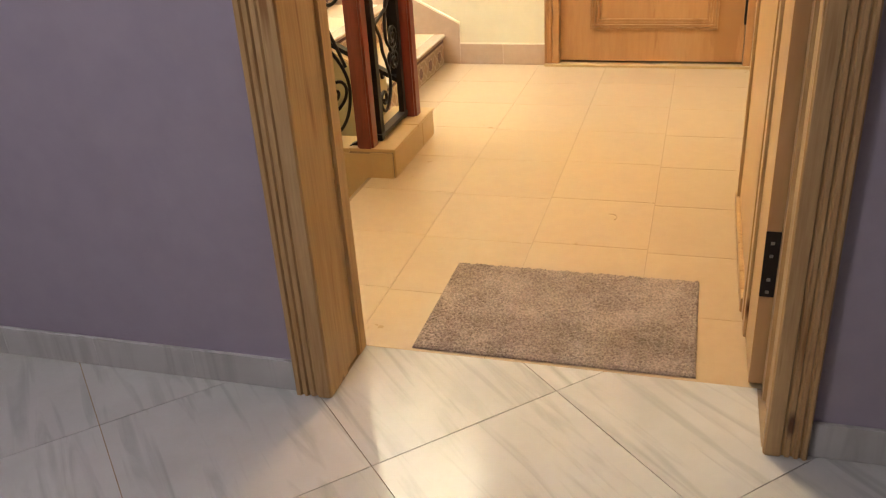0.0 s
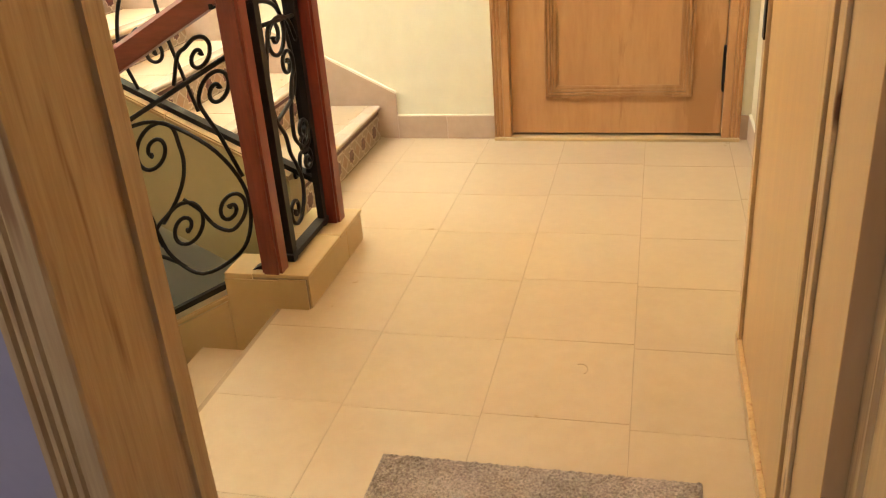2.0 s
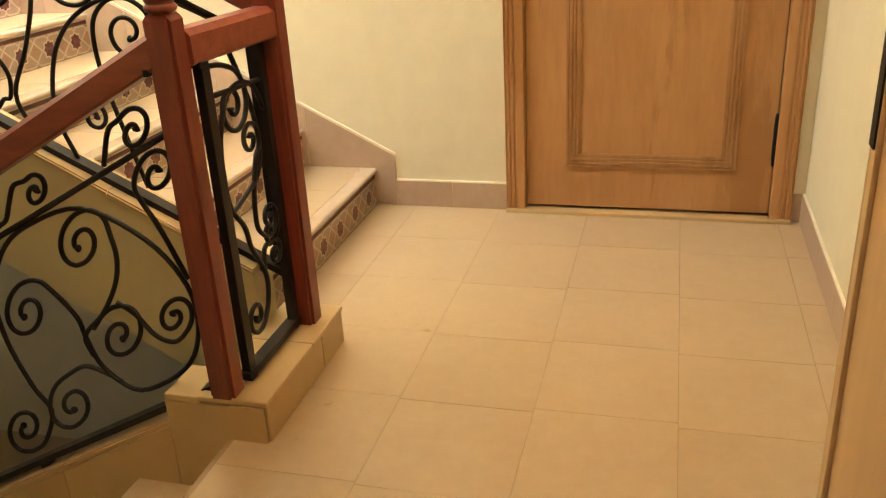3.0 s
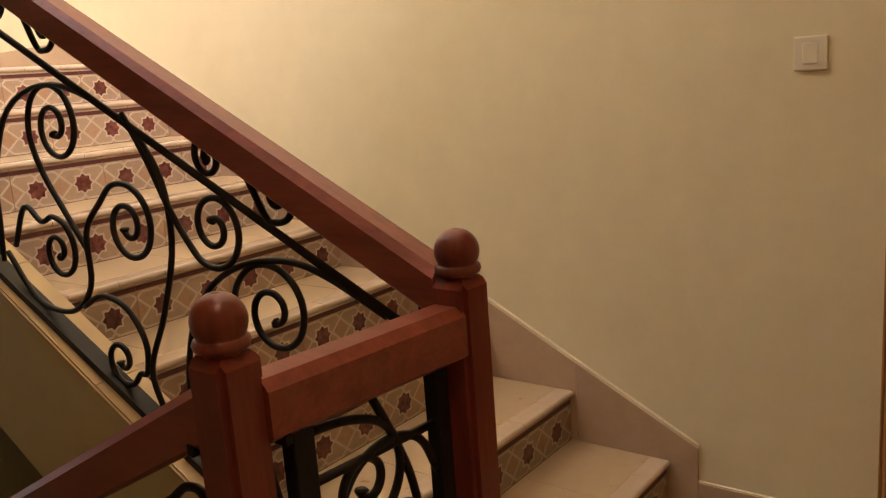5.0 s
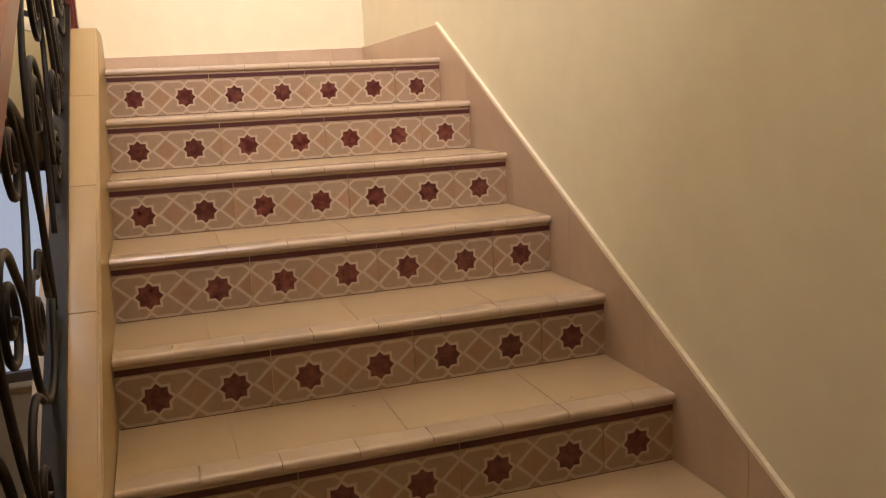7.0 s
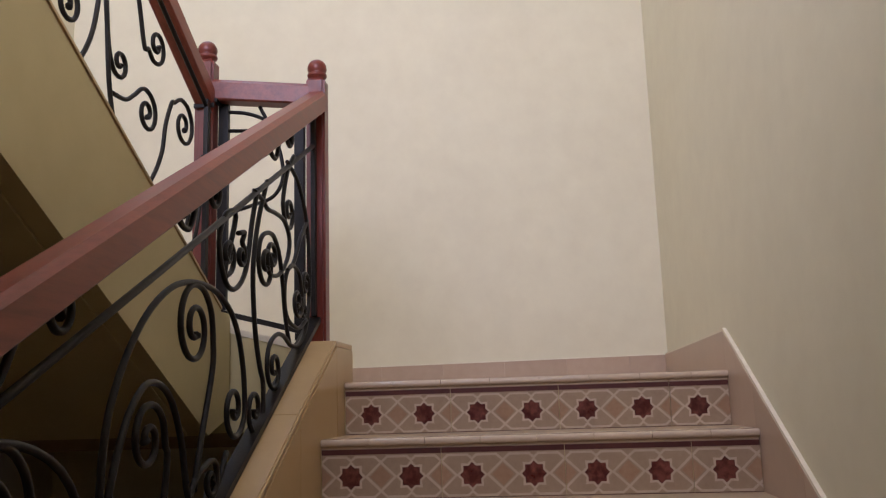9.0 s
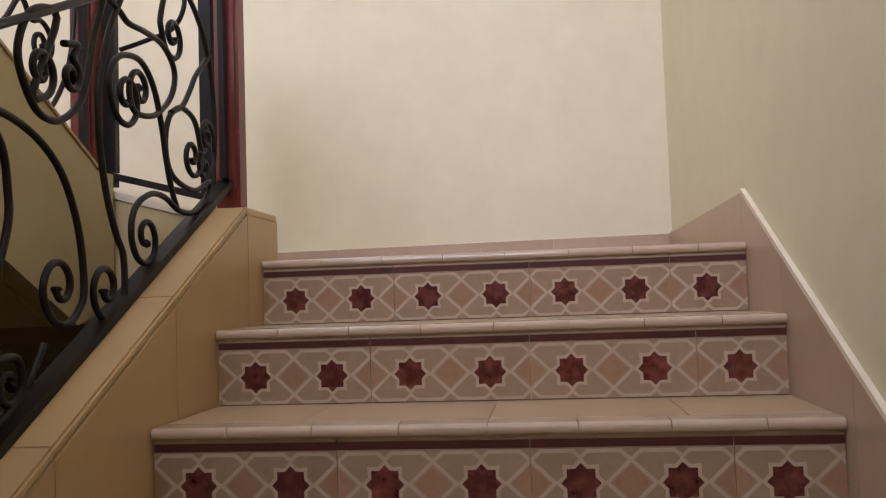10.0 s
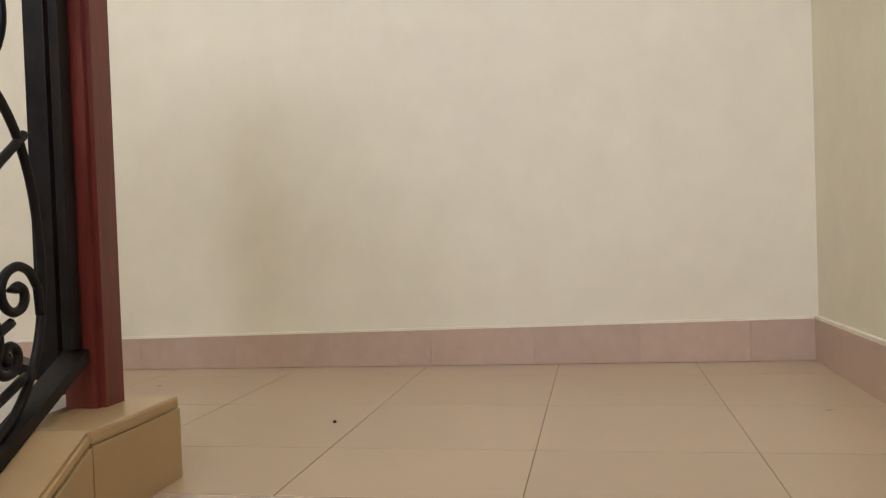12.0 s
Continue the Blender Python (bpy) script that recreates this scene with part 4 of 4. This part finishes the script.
def clip(poly, axis, limit, keep_less):
    """Cuts a flat polygon at a straight line."""
    out = []
    for i, p in enumerate(poly):
        q = poly[(i + 1) % len(poly)]
        pin, qin = ((v[axis] <= limit) == keep_less or v[axis] == limit for v in (p, q))
        if pin:
            out.append(p)
        if pin != qin:
            f = (limit - p[axis]) / (q[axis] - p[axis])
            out.append((p[0] + f * (q[0] - p[0]), p[1] + f * (q[1] - p[1])))
    return out


S, SH = 0.1751, 0.0620        # pitch of the stars and their height on the riser
FACE = 0.0045


def riser_tile_mesh(w0, w1):
    """A riser tile that faces +x, two stars wide at most; y runs from w0 to w1, the stars at half pitches."""
    bm = bmesh.new()
    box(bm, -0.004, 0.0, w0, w1, 0.0, 0.148, mi=0)

    def flat(poly, lift, mi, th):
        for axis, lim, less in ((0, w0, False), (0, w1, True)):
            poly = clip(poly, axis, lim, less)
            if len(poly) < 3:
                return
        area2 = sum(p[0] * q[1] - q[0] * p[1] for p, q in zip(poly, poly[1:] + poly[:1]))
        if area2 < 0:
            poly = poly[::-1]
        lo = [bm.verts.new((lift - th, y, z)) for y, z in poly]
        hi = [bm.verts.new((lift, y, z)) for y, z in poly]
        f = bm.faces.new(hi)
        f.material_index = mi
        for k in range(len(poly)):
            f = bm.faces.new((lo[k], lo[(k + 1) % len(poly)], hi[(k + 1) % len(poly)], hi[k]))
            f.material_index = mi

    def strip(p, q, w, mi=1, lift=0.0008):
        d = Vector((q[0] - p[0], q[1] - p[1])).normalized() * (w / 2)
        flat([(p[0] - d.y - d.x * .6, p[1] + d.x - d.y * .6), (p[0] + d.y - d.x * .6, p[1] - d.x - d.y * .6), (q[0] + d.y + d.x * .6, q[1] - d.x + d.y * .6), (q[0] - d.y + d.x * .6, q[1] + d.x + d.y * .6)], lift, mi, 0.0007)
    flat([(w0, 0.125), (w1, 0.125), (w1, 0.1395), (w0, 0.1395)], 0.0012, 4, 0.0011)
    flat([(w0, 0.141), (w1, 0.141), (w1, 0.148), (w0, 0.148)], 0.0008, 1, 0.0007)
    flat([(w0, 0.0), (w1, 0.0), (w1, 0.0016), (w0, 0.0016)], 0.0006, 4, 0.0005)
    bw = 0.0068
    for c in (-1.5, -0.5, 0.5, 1.5):
        x = c * S
        if x + S / 2 < w0 - 1e-4 or x - S / 2 > w1 + 1e-4:
            continue
        h = S / 2
        k = 0
        for sx in (-1, 1):
            for sz in (-1, 1):
                p = lambda u, v: (x + sx * u, SH + sz * v)
                lift = 0.0006 + 0.0001 * (sx > 0) + 0.0002 * (sz > 0)
                strip(p(0.0, 0.045), p(0.013, 0.056), bw, lift=lift)
                strip(p(0.013, 0.056), p(0.069, 0.056), bw, lift=lift + 0.00005)
                strip(p(0.069, 0.056), p(h, 0.040), bw, lift=lift)
                strip(p(h, 0.040), p(0.045, 0.0), bw, lift=lift + 0.00005)
        flat(star_points(x, SH, 0.0455, 0.74), 0.0013, 1, 0.0012)
        flat(star_points(x, SH, 0.0355, 0.765), 0.0017, 3, 0.0012)
        for m in (x - h, x + h):
            flat([(m, SH - 0.031), (m + 0.031, SH), (m, SH + 0.031), (m - 0.031, SH)], 0.0005 + 0.00005 * (m > x), 2, 0.0004)
    me = bpy.data.meshes.new("riser_tile")
    bm.to_mesh(me)
    bm.free()
    for m in (FIELD, BAND, DIAMOND, STAR, STRIP):
        me.materials.append(m)
    return me


def placed(name, me, parent, x, y, z):
    ob = new(name, me)
    ob.parent = parent
    ob.location = (x, y, z)
    return ob


YS0 = -0.1108                     # the star next to the wall
JOINTS = [-0.0135, YS0 - S / 2, YS0 - 2.5 * S, YS0 - 4.5 * S, YB + 0.002]
riser_meshes = []
for a, b in zip(JOINTS, JOINTS[1:]):
    i = JOINTS.index(a)
    centre = YS0 - S / 2 - (2 * i - 1) * S if i else YS0 - S / 2 + S
    riser_meshes.append((riser_tile_mesh(b - centre + 0.0009, a - centre - 0.0009), centre))


def nosing_mesh(w):
    """A bullnose tile: rounded front towards +x, drawn out along y."""
    prof = [(-0.050, 0.148), (0.003, 0.148)] + [(0.003 + 0.011 * math.cos(a), 0.159 + 0.011 * math.sin(a)) for a in (radians(d) for d in range(-80, 91, 17))] + [(-0.050, 0.170)]
    bm = prism(bmesh.new(), prof, "y", -w, 0.0)
    me = bpy.data.meshes.new("nosing_tile")
    bm.to_mesh(me)
    bm.free()
    me.materials.append(NOSE)
    return me


NW = 0.1600
nose_full = nosing_mesh(NW - 0.0014)


def tread_mesh(w, d):
    me = bpy.data.meshes.new("tread_tile")
    bm = box(bmesh.new(), -d, 0, -w, 0, -0.011, 0, 0.0012)
    bm.to_mesh(me)
    bm.free()
    me.materials.append(TILE)
    return me


rnd = random.Random(5)
for k in range(N):
    x, z = -k * G, k * R
    for me, c in riser_meshes:
        placed("riser_tile", me, stair_up, x, c, z)
    first = 0.115 + 0.03 * rnd.random()
    cuts = [-0.0135, -0.0135 - first]
    while cuts[-1] - NW > YB + 0.03:
        cuts.append(cuts[-1] - NW)
    cuts.append(YB + 0.002)
    for a, b in zip(cuts, cuts[1:]):
        me = nose_full if abs(a - b - NW) < 1e-6 else nosing_mesh(a - b - 0.0014)
        placed("nosing_tile", me, stair_up, x, a - 0.0007, z)
    if k < N - 1:
        t0 = 0.22 + 0.12 * rnd.random()
        cuts = [-0.0135, -0.0135 - t0]
        while cuts[-1] - 0.36 > YB + 0.05:
            cuts.append(cuts[-1] - 0.36)
        cuts.append(YB + 0.002)
        for a, b in zip(cuts, cuts[1:]):
            placed("tread_tile", tread_mesh(a - b - 0.0014, G - 0.052), stair_up, x - 0.051, a - 0.0007, z + R)
for k in range(4):
    x, z = EDGE - k * G, -k * R
    for a, b in ((YA, -2.10), (-2.10, -2.47), (-2.47, YN)):
        if k:
            placed("tread_tile", tread_mesh(abs(a - b) - 0.0014, G - 0.004), stair_down, x + G - 0.002, a - 0.0007, z)
    part("riser_board", box(bmesh.new(), x - 0.010, x - 0.0045, YN, YA, z - R, z - 0.012), CURBT, stair_down)

# ---- floor tiles ----
TW, TX, TY = 0.3735, 0.5584, -2.2307


def floor_tile(x0, x1, y0, y1, z, parent):
    if x1 - x0 < 0.012 or y1 - y0 < 0.012:
        return
    part("floor_tile", box(bmesh.new(), x0 + 0.0008, x1 - 0.0008, y0 + 0.0008, y1 - 0.0008, z - 0.004, z, 0.0007), TILE, parent)


for i in range(-2, 4):
    shift = (0.0, 0.006, -0.004, 0.012, -0.010, 0.0)[i + 2]
    for j in range(-2, 6):
        x0, x1 = TX + i * TW, TX + (i + 1) * TW
        y0, y1 = TY + j * TW + shift, TY + (j + 1) * TW + shift
        lim = TX - TW
        for a, b, c, d in ((max(x0, lim), min(x1, XR), max(y0, YN), min(y1, 0)), (max(x0, 0.0015), min(x1, lim), max(y0, -1.200), min(y1, 0))):
            floor_tile(a, b, c, d, 0.0, floor_landing)
for xa, xb in ((TOPX - 0.051, -2.925), (-2.925, -3.295), (-3.295, -3.665), (-3.665, XE)):
    ys = [0, -0.325, -0.693, -1.062, -1.43, -1.798, -2.165, -2.53, YN]
    for a, b in zip(ys, ys[1:]):
        floor_tile(xb, xa, b, a, HZ, floor_half)
floor_tile(TOPX - 0.05, TOPX + 0.28, YN, YA, HZ, floor_half)

# marble tiles, laid diagonally from a corner in the doorway
MT, MC = 0.5035, (1.140, -3.024)
for i in range(-12, 9):
    for j in range(-12, 9):
        h = 0.7071
        sq = [(MC[0] + h * MT * (u + v), MC[1] + h * MT * (u - v)) for u, v in ((i + .0024, j + .0024), (i + .9976, j + .0024), (i + .9976, j + .9976), (i + .0024, j + .9976))]
        bm = bmesh.new()
        for x0, x1, y0, y1 in ((-2.2, 4.0, -6.5, YD), (JL, JR, YD, YN)):
            p = clip(clip(clip(clip(sq, 0, x0, False), 0, x1, True), 1, y0, False), 1, y1, True)
            if len(p) > 2:
                prism(bm, p, "z", -0.004, 0.0)
        if bm.faces:
            part("marble_tile", bm, MARBLE, floor_room)
        else:
            bm.free()
